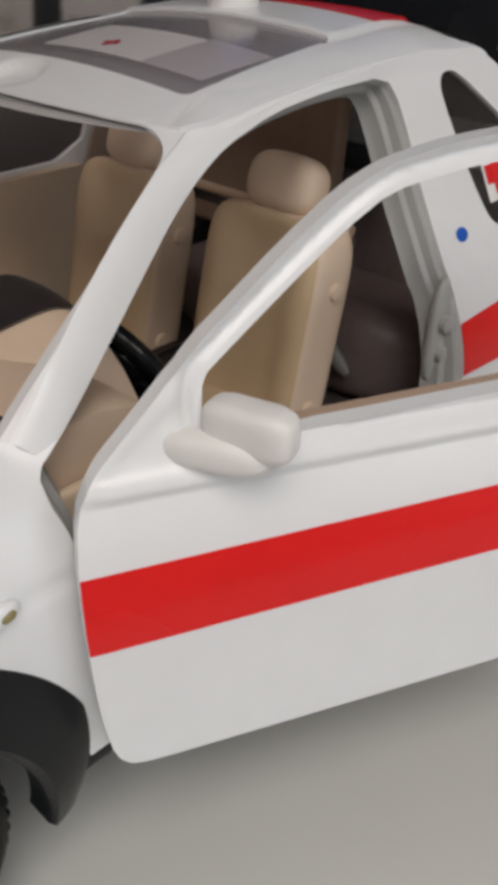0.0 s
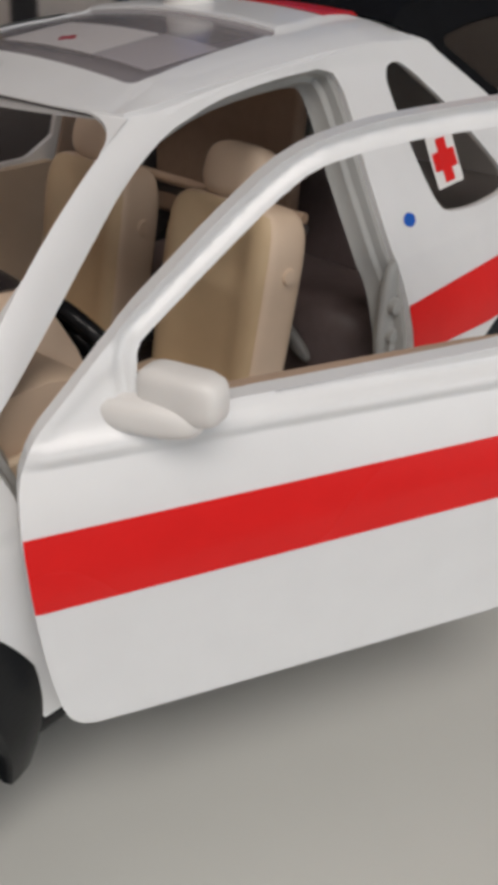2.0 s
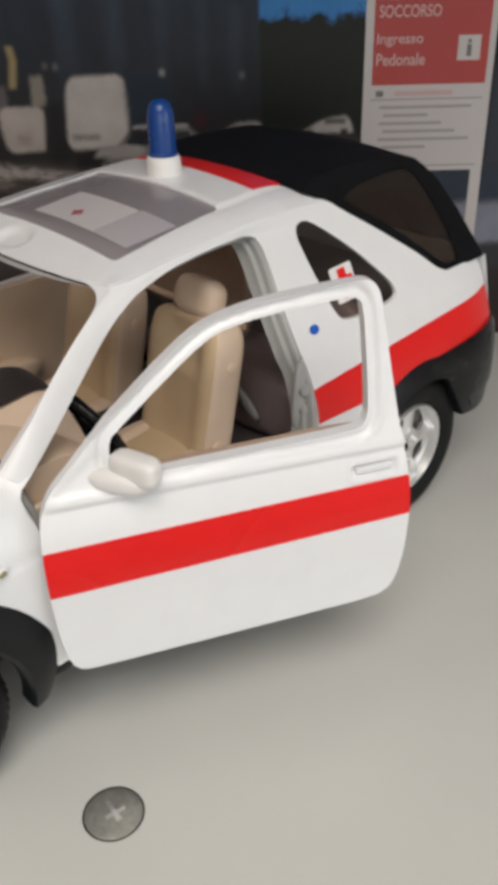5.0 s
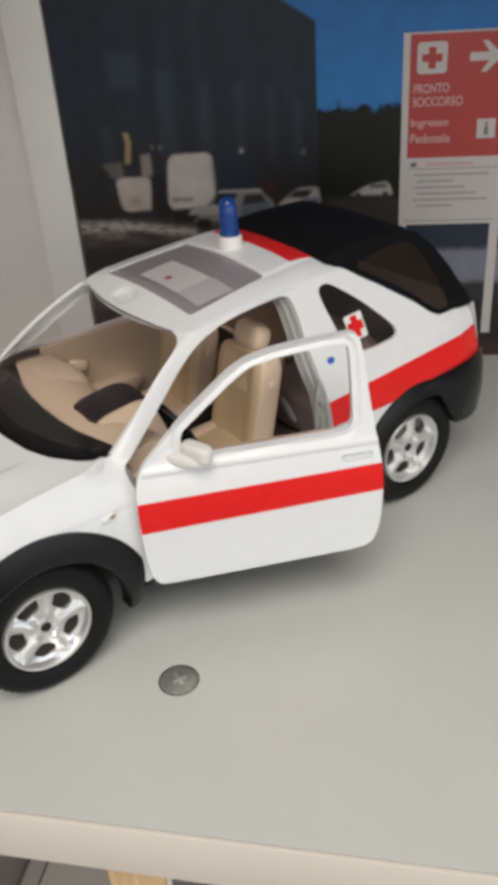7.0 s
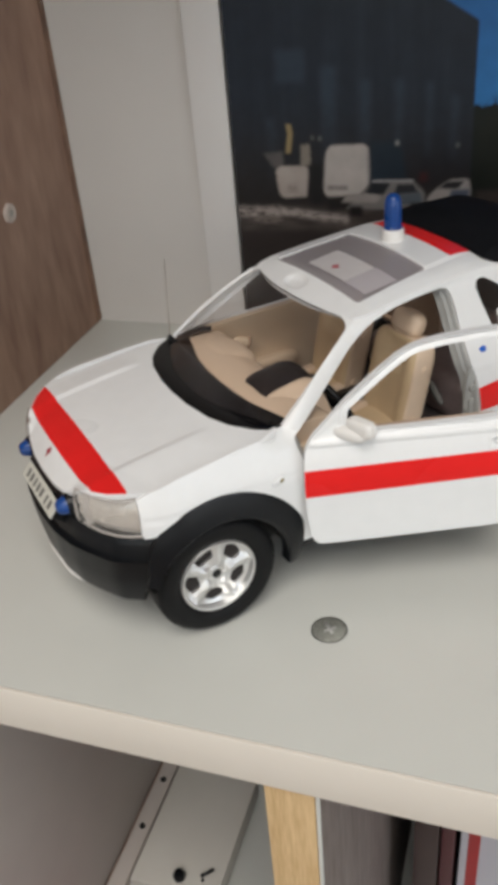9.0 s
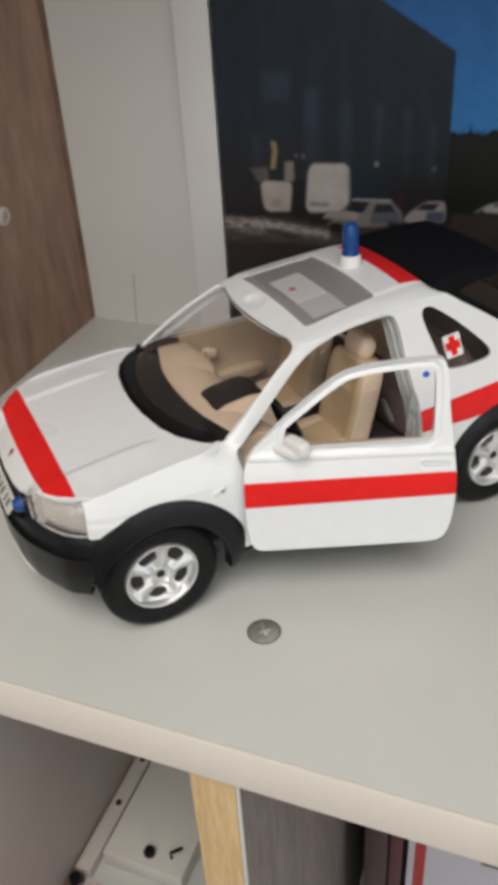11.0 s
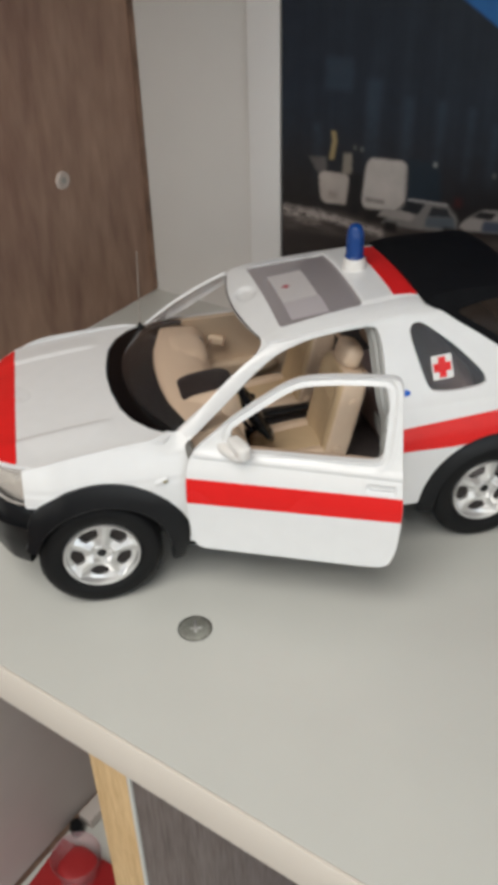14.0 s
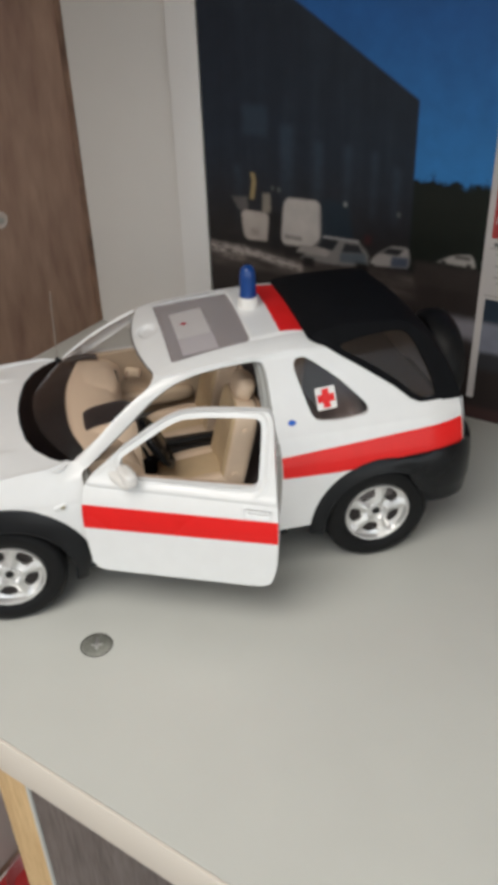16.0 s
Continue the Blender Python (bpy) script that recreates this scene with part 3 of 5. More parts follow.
    img = lay(img, patch(116, 190, 66, 77.6, 1.5, sw, zw2), (0.036, 0.029, 0.027))
    for a, b, c in ((78.6, 99, 0.30), (106, 97.6, 0.12), (38.6, 102, 0.10), (42.2, 101.6, 0.12)):
        img = lay(img, patch(a, a + 1.5, b, b + 2.0, 0.9), (c, c, c * 0.96))
    # pale snow beside the sign post
    img = lay(img, patch(131, 153, 43, 53, 2.4, sw, zw2), (0.21, 0.20, 0.225))
    # right edge of the picture: a dark car and pale building beyond the sign
    img = lay(img, patch(150, 232, 53, 66, 1.2, sw, zw2), (0.022, 0.034, 0.052))
    img = lay(img, patch(150, 232, 37, 53, 1.6, sw, zw2), (0.19, 0.20, 0.25))
    img = lay(img, patch(150, 232, 28, 37, 1.5, sw, zw2), (0.03, 0.03, 0.034))
    img = lay(img, patch(193, 232, 66, 100, 2.0), (0.030, 0.036, 0.05))
    img = lay(img, patch(-5, 235, -1, 7, 1.5), (0.052, 0.026, 0.025))
    blotch = t.nodes.new("ShaderNodeMapRange")
    blotch.inputs["From Min"].default_value, blotch.inputs["From Max"].default_value = 0.3, 0.7
    blotch.inputs["To Min"].default_value, blotch.inputs["To Max"].default_value = 0.9, 1.1
    t.links.new(noise_at(0.10, 4), blotch.inputs["Value"])
    worn = t.nodes.new("ShaderNodeVectorMath")
    worn.operation = "SCALE"
    t.links.new(img, worn.inputs[0])
    t.links.new(blotch.outputs[0], worn.inputs["Scale"])
    t.links.new(worn.outputs[0], bsdf.inputs["Base Color"])
    return m


poster = part("poster", box_bm((232, 1.6, 420), (116, 0.8, 210), 0.2, 1), poster_material(), None, smooth=False)
poster.matrix_world = Matrix(((POSTER_X, -POSTER_Y, 0, POSTER_AT[0] * MM), (POSTER_Y, POSTER_X, 0, POSTER_AT[1] * MM), (0, 0, 1, 0), (0, 0, 0, 1)))
tagged(poster, "printed photograph poster of a dark building and hospital sign", "poster")
SIGN_RED = material("printed_red", (0.40, 0.043, 0.040), 0.45, vary=0.05, scale=20)
SIGN_WHITE = material("printed_white", (0.53, 0.50, 0.49), 0.45, vary=0.04, scale=20)
SIGN_PALE = material("printed_pale_pink", (0.53, 0.36, 0.35), 0.45)
SIGN_GREY = material("printed_grey", (0.335, 0.31, 0.30), 0.45)


def ink(name, quads, depth, mat, parent=poster, label=""):
    """Flat printed shapes, a hair above the sheet."""
    bm = bmesh.new()
    for q in quads:
        bm.faces.new([bm.verts.new((a, -depth, b)) for a, b in q])
    return part(name, bm, mat, parent, label, smooth=False)


def rect(a, b, c, d):
    return [(a, c), (b, c), (b, d), (a, d)]


panel = ink("sign_panel", [rect(148.6, 192.6, 65, 143.6), rect(188.6, 192.6, 12, 65), rect(148.6, 152.0, 12, 65)], 0.10, SIGN_WHITE, label="white sign panel with posts")
red = ink("sign_field", [rect(151.4, 190.4, 94.2, 143.0)], 0.16, SIGN_RED, panel, "red field of the sign")


def plus(cs, cz, r, w):
    return [rect(cs - w, cs + w, cz - r, cz + r), rect(cs - r, cs - w, cz - w, cz + w), rect(cs + w, cs + r, cz - w, cz + w)]


ink("sign_square", [[(160.3 + x, 133.9 + y) for x, y in ((-6, -5), (-5, -6), (5, -6), (6, -5), (6, 5), (5, 6), (-5, 6), (-6, 5))]], 0.22, SIGN_WHITE, panel)
ink("sign_cross", plus(160.3, 133.9, 4.1, 1.5), 0.28, SIGN_RED, panel)
ink("sign_arrow", [rect(175.4, 184, 132.0, 135.2), [(182.2, 139.4), (188.4, 133.6), (182.2, 127.8), (180.0, 127.8), (184.2, 133.6), (180.0, 139.4)]], 0.22, SIGN_WHITE, panel)
ink("sign_square", [rect(180.0, 187.6, 101.6, 109.4)], 0.22, SIGN_WHITE, panel)
ink("sign_figure", [rect(183.0, 184.6, 102.8, 106.6), rect(183.2, 184.4, 107.0, 108.2)], 0.28, GREY_MARK, panel)
for zz in (89.2, 66.5):
    ink("sign_line", [rect(151.4, 190.0, zz, zz + 0.6)], 0.16, SIGN_GREY, panel)
ink("print_bar", [rect(159.5, 179.5, 90.6, 92.2)], 0.16, SIGN_PALE, panel)
ink("print_bar", [rect(153.0, 155.6, 90.4, 92.4)], 0.16, GREY_MARK, panel)
for k in range(6):
    ink("print_bar", [rect(154.5 + 1.5 * (k % 2), 186.5 - 5 * ((k * 3) % 4), 86.4 - 2.7 * k, 87.4 - 2.7 * k)], 0.16, SIGN_GREY, panel)


def lettering(text, s0, z0, height, width, mat, parent):
    """Printed words, fitted to a width and a height."""
    c = bpy.data.curves.new("lettering", "FONT")
    c.body, c.size, c.offset = text, 0.01, 0.00013
    tmp = new("lettering_draft", c)
    bpy.context.view_layer.update()
    mesh = bpy.data.meshes.new_from_object(tmp.evaluated_get(bpy.context.evaluated_depsgraph_get()))
    bpy.data.objects.remove(tmp)
    co = np.array([v.co for v in mesh.vertices])
    lo, hi = co.min(0), co.max(0)
    for v in mesh.vertices:
        x, y = (v.co.x - lo[0]) / (hi[0] - lo[0]), (v.co.y - lo[1]) / (hi[1] - lo[1])
        v.co = ((s0 + x * width) * MM, -0.24 * MM, (z0 + y * height) * MM)
    mesh.materials.clear()
    return solid("lettering", mesh, mat, parent, "pale printed lettering")


lettering("PRONTO", 153.2, 120.4, 3.7, 14.5, SIGN_PALE, panel)
lettering("SOCCORSO", 153.0, 115.2, 3.7, 20.5, SIGN_PALE, panel)
lettering("Ingresso", 152.6, 106.2, 4.2, 15.5, SIGN_PALE, panel)
lettering("Pedonale", 152.6, 100.4, 3.8, 16.5, SIGN_PALE, panel)

# ---- the toy car ----
car = new("toy_car")
tagged(car, "white toy emergency car with red stripes and open door", "toy car")

ZT = (15, 24, 44, 50, 55, 60, 66, 73, 80, 88, 93, 97)
YT = (47.5, 48.9, 49.1, 48.6, 47, 45, 42, 38.5, 35.5, 32, 28.5, 24)
fine_z = np.linspace(10, 102, 185)
YT = np.convolve(np.interp(np.linspace(5, 107, 205), ZT, YT), np.hanning(23)[1:-1] / np.hanning(23).sum(), "same")[10:-10]
ZT = fine_z
# the crease between the roof panel and the side rail: height and half width along the car
XE = (-14, -9, 0, 12, 27, 40, 47, 60)
ZE = (84.6, 86.1, 88.9, 90.4, 91.8, 92.6, 92.4, 92.0)
YE = (30.5, 29.4, 26.2, 24.9, 23.6, 22.8, 22.2, 22.2)
RAIL_DROP, RAIL_OUT = (0, 0.35, 0.9, 1.8, 3.0, 5.0, 9.0, 80), (0, 2.4, 4.8, 7.2, 9.3, 11.3, 14.5, 100)


def cloth_width(x, z):
    """Half the soft top's width."""
    return np.interp(z, ZT, YT)


def half_width(x, z):
    """Half the body's width at a place along it and a height."""
    y = np.interp(np.minimum(z, 88), ZT, YT)
    rail = np.interp(x, XE, YE) + np.interp(np.interp(x, XE, ZE) - z, RAIL_DROP, RAIL_OUT)
    y = np.where(x > -4, np.minimum(y, rail), np.interp(z, ZT, YT))
    y = y - 4.3 * np.clip((-80 - x) / 14, 0, 1.2) ** 2 - 2.6 * np.clip((x - 90) / 14, 0, 1.3) ** 2
    d = (x + 41) * 0.575 - (z - 62.5) * 0.818
    ramp = np.clip((x + 52) / 11, 0, 1) * np.clip((z - 57.5) / 5, 0, 1)
    return y - np.where(x < 6, 3.6 * np.clip(1 - d / 6, 0, 1) ** 2 * np.clip((3 - x) / 12, 0, 1) * ramp ** 2 * (3 - 2 * ramp), 0)


def side_place(sign, crease=True):
    def place(x, z, d):
        y = half_width(x, z) - d
        if crease:
            y = y - 0.35 * np.exp(-(((z - 49.2 + 0.02 * x) / 0.5) ** 2)) * (x < -39) + 0.3 * np.exp(-(((z - 61.2) / 0.8) ** 2)) * (x > 30)
        return np.stack([x, sign * y, z], 1)
    return place


OUTLINE = [(-92.8, 45.4), (-92.0, 57.8), (-88, 59.4), (-80, 61.0), (-60, 62.7), (-46, 63.4), (-41, 62.8), (-25, 73.0), (-9, 84.0), (0, 86.4), (12, 88.2), (27, 89.4), (40, 90.1), (47, 89.9),
           (52.4, 89.8), (54.8, 88.2), (58.7, 85.6), (66, 81.0), (78, 72.9), (84, 67.9), (87.5, 66.3), (94, 66.3), (104, 66.8), (104.3, 60), (104.3, 28), (96, 24), (42, 23), (-40, 23), (-58, 24), (-70, 46), (-84, 46.2)]
QUARTER = smooth_poly([(40.2, 84.5), (41.5, 87.1), (45.2, 87.3), (56.5, 78.8), (66.6, 68.8), (67.2, 65.2), (56, 64.4), (47.2, 65.2), (45.0, 68)], 2)
APERTURE = smooth_poly([(-37.6, 24.4), (-37.8, 45), (-38.4, 54), (-39.6, 58), (-39.4, 60.4), (-36.1, 62.3), (-24.2, 70.4), (-11.9, 79.3), (-4.1, 83.9), (5, 86.3), (16, 87.5), (28.6, 88.0), (30.4, 84), (31, 70), (31.4, 62), (32.3, 58), (32.0, 45), (30.5, 28), (28, 24.4), (10, 24.2)], 1)
RIGHT_WINDOW = smooth_poly([(-38.4, 63.8), (-25.6, 72.6), (-10.6, 82.9), (-4, 84.9), (5, 86.3), (16, 87.3), (26, 87.5), (27.5, 83), (28, 64), (0, 63.4)], 1)


def circle_sd(p, x, z, r):
    return np.hypot(p[:, 0] - x, p[:, 1] - z) - r


def side_sd(holes):
    def sd(p):
        v = poly_sd(p, OUTLINE)
        v = np.maximum(v, -circle_sd(p, -70, 20.5, 29.5))
        v = np.maximum(v, -circle_sd(p, 71, 20.5, 26.5))
        for h in holes:
            v = np.maximum(v, -poly_sd(p, h))
        return v
    return sd


BOX = (-96, 107, 21, 97)
left = sheet("body_side", side_sd((APERTURE, QUARTER)), BOX, 0.9, side_place(-1), 1.3, PAINT, car)
right = sheet("body_side", side_sd((RIGHT_WINDOW, QUARTER)), BOX, 1.2, side_place(1), 1.3, PAINT, car)
# panes of the side windows
for sign in (-1, 1):
    pane = sheet("quarter_window", lambda p: poly_sd(p, QUARTER) - 0.6, (38, 70, 62, 90), 1.0, lambda x, z, d, s=sign: side_place(s, False)(x, z, d + 0.7), 0.5, SMOKE, car, "smoked quarter window")
    pane.visible_shadow = False


def offset_loop(poly, inset):
    """A polygon shrunk by an amount."""
    poly = np.asarray(poly, float)
    d = np.roll(poly, -1, 0) - np.roll(poly, 1, 0)
    n = np.stack([-d[:, 1], d[:, 0]], 1) / (np.hypot(*d.T)[:, None] + 1e-9)
    area = 0.5 * np.sum(poly[:, 0] * np.roll(poly[:, 1], -1) - np.roll(poly[:, 0], -1) * poly[:, 1])
    return poly + inset * n * (1 if area > 0 else -1)


def loop_rows(poly, steps, sign=-1):
    """Rows of points round an opening, stepping inwards: (inset, depth)."""
    rows = []
    for inset, depth in steps:
        q = offset_loop(poly, inset)
        y = half_width(poly[:, 0], poly[:, 1]) - depth
        rows.append([(a, sign * b, c) for a, b, c in zip(q[:, 0], y, q[:, 1])])
    return rows


fine_ap = smooth_poly(APERTURE, 1)
# inner frame in one even grey, darker than the body
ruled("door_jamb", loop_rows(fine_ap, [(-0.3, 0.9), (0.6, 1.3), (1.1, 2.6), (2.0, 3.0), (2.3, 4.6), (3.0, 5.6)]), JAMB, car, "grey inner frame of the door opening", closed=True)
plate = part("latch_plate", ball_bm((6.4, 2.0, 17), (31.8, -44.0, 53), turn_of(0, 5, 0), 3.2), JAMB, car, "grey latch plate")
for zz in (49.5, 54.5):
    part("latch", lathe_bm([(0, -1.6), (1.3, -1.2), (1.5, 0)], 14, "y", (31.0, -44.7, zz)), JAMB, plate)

# hood
def hood_front(y):
    return np.interp(np.abs(y), (0, 10, 18, 25, 31, 36, 40, 44), (-108.4, -108.0, -106.8, -104.6, -101.9, -98.6, -94.2, -89))


def hood_z(x, y):
    shift = (hood_front(y) + 108.4) * np.clip((-84 - x) / 18, 0, 1)
    z = sum(np.interp(x - shift + o, (-108.6, -107.6, -106, -103.5, -100, -93, -75, -58, -44), (50.6, 53.0, 55.2, 57.2, 58.8, 60.2, 62.2, 63.8, 64.2)) for o in (-2.4, -1.6, -0.8, 0, 0.8, 1.6, 2.4)) / 7
    z = z - 1.1 * (y / 40) ** 2 - 0.3 * np.abs(y / 42) ** 8
    z = z + np.clip(59.6 - z, 0, 12) * np.interp(np.abs(y), (12, 20, 28, 44), (0.0, 0.15, 0.72, 0.72)) * np.clip((-84 - x) / 6, 0, 1)
    ridge = np.clip((np.abs(y) - 26.4) / 1.4, 0, 1)
    fade = np.clip((-60 - x) / 6, 0, 1) * np.clip((x + 97) / 5, 0, 1)
    return z + fade * 0.65 * (ridge - np.clip((np.abs(y) - 29) / 9, 0, 1))


def hood_place(lift=0.0):
    return lambda x, y, d: np.stack([x, y, hood_z(x, y) + lift - d], 1)


HOOD = np.array([(-108.4, 0), (-108, 10), (-106.8, 18), (-104.6, 25), (-101.9, 31), (-98.6, 36), (-94.2, 40), (-88, 43.0), (-78, 44.1), (-60, 44.2), (-46, 43.6), (-43.5, 41.0), (-49.4, 36.5), (-54.5, 30), (-57.8, 22), (-59.8, 10), (-60.3, 0)])
HOOD = np.concatenate([HOOD, (HOOD * (1, -1))[::-1][1:-1]])
hood = sheet("hood", lambda p: poly_sd(p, HOOD), (-110, -42, -45, 45), 0.9, hood_place(), 1.2, PAINT, car, "white hood")
HOOD_IN = offset_loop(HOOD, 0.7)
sheet("hood_stripe", lambda p: np.maximum(poly_sd(p, HOOD_IN), np.maximum(p[:, 0] + 93.2, -(p[:, 0] + 102.6 - 0.0012 * p[:, 1] ** 2))), (-104, -92, -45, 45), 0.8, hood_place(0.18), 0.1, RED, hood, "red tape stripe")
sheet("hood_badge", lambda p: np.minimum(np.maximum(np.abs(p[:, 0] + 104.7) - 1.3, np.abs(p[:, 1] - 1.5) - 0.45), np.maximum(np.abs(p[:, 0] + 104.7) - 0.45, np.abs(p[:, 1] - 1.5) - 1.3)), (-107, -102, -1, 4), 0.3, hood_place(0.2), 0.05, DARK_RED, hood, "tiny dark red cross")


# black scuttle below the windscreen
def lerp(a, b, k):
    return tuple(p + (q - p) * k for p, q in zip(a, b))


rows = []
for y in np.linspace(-40.0, 40.0, 41):
    q = abs(y) / 40.4
    xr = float(np.interp(abs(y), (0, 7, 22, 30, 36.5, 40.4), (-60.2, -59.6, -57.6, -54.4, -49.4, -43.6)))
    xi = float(np.interp(abs(y), (0, 10, 20, 32, 40.0), (-42.6, -42.3, -41, -37.4, -34.6)))
    z0 = 62.9 - 0.6 * q ** 2
    rows.append([(xr - 0.6, y, z0 - 0.5), (xr + 0.4, y, z0 + 0.6), (xr + 3, y, z0 + 0.9), ((xr + xi) / 2, y, z0 + 0.3), (xi, y, z0 - 0.8), (xi + 1, y, z0 - 4)])
scuttle = ruled("scuttle", rows, GLOSS_BLACK, car, "black scuttle panel below the windscreen")
# windscreen
def screen(k, s, lift=0.0):
    base = Vector((-41 - 13.5 * (1 - s * s), 40.2 * s, 63.2 + 1.0 * (1 - s * s)))
    top = Vector((-8.0 - 5.4 * (1 - s * s), 30.4 * s, 85.8 + 1.3 * (1 - s * s)))
    q = base.lerp(top, k)
    bulge = 1.6 * math.sin(math.pi * k)
    return (q.x - bulge * 0.55, q.y, q.z + bulge * 0.8 + lift)


glass = ruled("windscreen", [[screen(k, s) for s in np.linspace(-1.025, 1.025, 27)] for k in np.linspace(0, 1, 13)], GLASS, car, "clear windscreen")
glass.visible_shadow = False
part("pillar_edge", tube_bm([tuple(Vector(screen(k, 1.0)) + Vector((0.1, 0.5, -0.2))) for k in np.linspace(0, 0.96, 24)], 0.75, 12), PAINT, car)
for sign in (-1, 1):
    fillet = []
    for a in np.radians(np.linspace(0, 90, 13)):
        ks, ss = 0.85 + 0.15 * math.sin(a), sign * (0.82 + 0.2 * math.cos(a))
        edge = max(math.sin(a), math.cos(a))
        fillet.append([screen(0.85 + 0.17 * math.sin(a) / edge, sign * (0.82 + 0.205 * math.cos(a) / edge), 0.08), screen(ks, ss, 0.08), screen(ks, ss, -0.5)])
    ruled("screen_corner", fillet, PAINT, car, "rounded white corner of the windscreen frame")
ruled("windscreen_band", [[screen(k, s, -0.25) for s in np.linspace(-0.97, 0.97, 25)] for k in (0.99, 0.995, 1.0)], TRIM, glass, "dark band along the top of the windscreen")

part("scuttle_end", tube_bm([(-40.5, 37.6, 63.0), (-36, 37.9, 63.6), (-31, 37.6, 63.9), (-27, 36.8, 63.6)], 1.1, 10), BLACK, scuttle, "black end of the scuttle panel")

# roof with sunroof
RAIL_X, RAIL_Y = (-9, -4, 0, 12, 27, 47, 60), (30.4, 31.8, 32.0, 31.6, 31.2, 31.0, 31.0)
REAR_X, REAR_Y = (47.3, 48.0, 49.6, 51.4, 53.2), (22.2, 23.6, 26.6, 30.0, 32.5)


def roof_z(x, y):
    a, crease = np.abs(y), np.interp(x, XE, YE)
    z = np.interp(x, XE, ZE) + np.interp(x, (-14, 27, 40, 47), (1.5, 1.5, 1.3, 0.9)) * (1 - np.minimum(a / crease, 1) ** 2)
    panel = 0.55 * np.clip((x - 26.6) / 1.2, 0, 1) * np.clip((crease - a) / 0.5, 0, 1) * np.clip((47.4 - x) / 0.6, 0, 1)
    drop = np.interp(np.clip(a - crease, 0, 13), RAIL_OUT, RAIL_DROP)
    front = np.clip((x + 13) / 9, 0, 1)
    groove = 0.28 * np.exp(-(((a - crease) / 0.55) ** 2)) * front * (x < 47)
    return z - drop * front - groove + panel


def roof_place(lift=0.0):
    return lambda x, y, d: np.stack([x, y, roof_z(x, y) + lift - d - 1.3 * np.exp(-((((x + 7.3) / 3.2) ** 2 + ((y - 4.4) / 5.0) ** 2) ** 5))], 1)


def roof_sd(p):
    x, y = p.T
    side = np.abs(y) - np.interp(x, RAIL_X, RAIL_Y)
    front = -(x + 8.0 + 5.5 * (1 - (y / 30.4) ** 2))
    rear = np.where(np.abs(y) < 22.2, x - 47.3, x - np.interp(np.abs(y), REAR_Y, REAR_X))
    v = np.maximum(np.maximum(side, front), rear)
    return np.maximum(v, -sun_sd(p))


def sun_sd(p, grow=0.0):
    wide = np.interp(p[:, 0], (-2.4, 27.2), (25.9, 23.2))
    q = np.stack([np.abs(p[:, 0] - 12.4) - (14.8 - 1.6 + grow), np.abs(p[:, 1]) - (wide - 1.6 + grow)], 1)
    return np.hypot(*np.maximum(q, 0).T) + np.minimum(q.max(1), 0) - 1.6


def along(points, n):
    """Points spread evenly along a smooth line in space."""
    pts = np.array(points, float)
    d = np.r_[0, np.cumsum(np.sqrt((np.diff(pts, axis=0) ** 2).sum(1)))]
    k = np.linspace(0, d[-1], n)
    out = np.stack([np.interp(k, d, pts[:, i]) for i in range(3)], 1)
    for _ in range(7):
        out[1:-1] = 0.25 * out[:-2] + 0.5 * out[1:-1] + 0.25 * out[2:]
    return out


# the windscreen pillars, running up into the roof rails
for sign in (-1, 1):
    inner_edge = [screen(k, 1.04 - 0.02 * k, 0.0) for k in np.linspace(0.0, 0.95, 12)] + [(x, float(np.interp(x, XE, YE)), float(np.interp(x, XE, ZE)) + 0.2) for x in (-5, 0, 6, 12, 18, 24)]
    rim_x, rim_z = np.array([-37.8, -30.2, -24.2, -18.2, -11.9, -4.1, 5, 12, 18, 25]), np.array([61.1, 66.3, 70.5, 74.8, 79.4, 84.0, 86.4, 87.2, 87.7, 88.0])
    outer_edge = np.stack([rim_x, half_width(rim_x, rim_z) + 0.15, rim_z], 1)
    rows = []
    for sink, p, q in zip([0.55, 0.35, 0.18, 0.06] + [0.0] * 40, along(inner_edge, 44), along(outer_edge, 44)):
        full = float(np.interp(p[0], (-30, -8), (0.66, 0.79)))
        bend = np.array([(p[0] + q[0]) / 2, full * q[1] + (1 - full) * p[1], full * p[2] + (1 - full) * q[2]])
        row = [(1 - k) ** 2 * p + 2 * k * (1 - k) * bend + k * k * q for k in np.linspace(0, 1, 11)]
        rows.append([(a, sign * (b - sink), c - 0.5 * sink) for a, b, c in row] + [(q[0] + 0.5, sign * (q[1] - 1.8), q[2] - 0.5)])
    ruled("pillar", rows, PAINT, car, "white windscreen pillar running into the roof rail")

roof = sheet("roof", roof_sd, (-15, 55, -34, 34), 0.8, roof_place(), 1.0, PAINT, car, "white roof panel")
# unseen lining, kept beige to bounce light into the cabin
sheet("roof_lining", lambda p: np.maximum(np.maximum(np.abs(p[:, 1]) - 27, np.maximum(-6 - p[:, 0], p[:, 0] - 46)), -sun_sd(p, 0.8)), (-10, 48, -29, 29), 1.5, lambda x, y, d: roof_place(-2.2)(x, y, d), 0.5, BEIGE, car, "unseen beige roof lining that bounces light into the cabin")
sun = sheet("sunroof", lambda p: sun_sd(p, 0.3), (-4, 29, -28, 28), 0.9, roof_place(-0.45), 0.6, SUNROOF, roof, "grey smoked sunroof")
sun.visible_shadow = False
sheet("sunroof_sticker", lambda p: np.maximum(np.abs(p[:, 0] - 8.7) - 6.3, np.abs(p[:, 1]) - 11.3), (1, 17, -13, 13), 0.8, roof_place(-0.28), 0.1, PAPER, sun, "pale paper sticker")
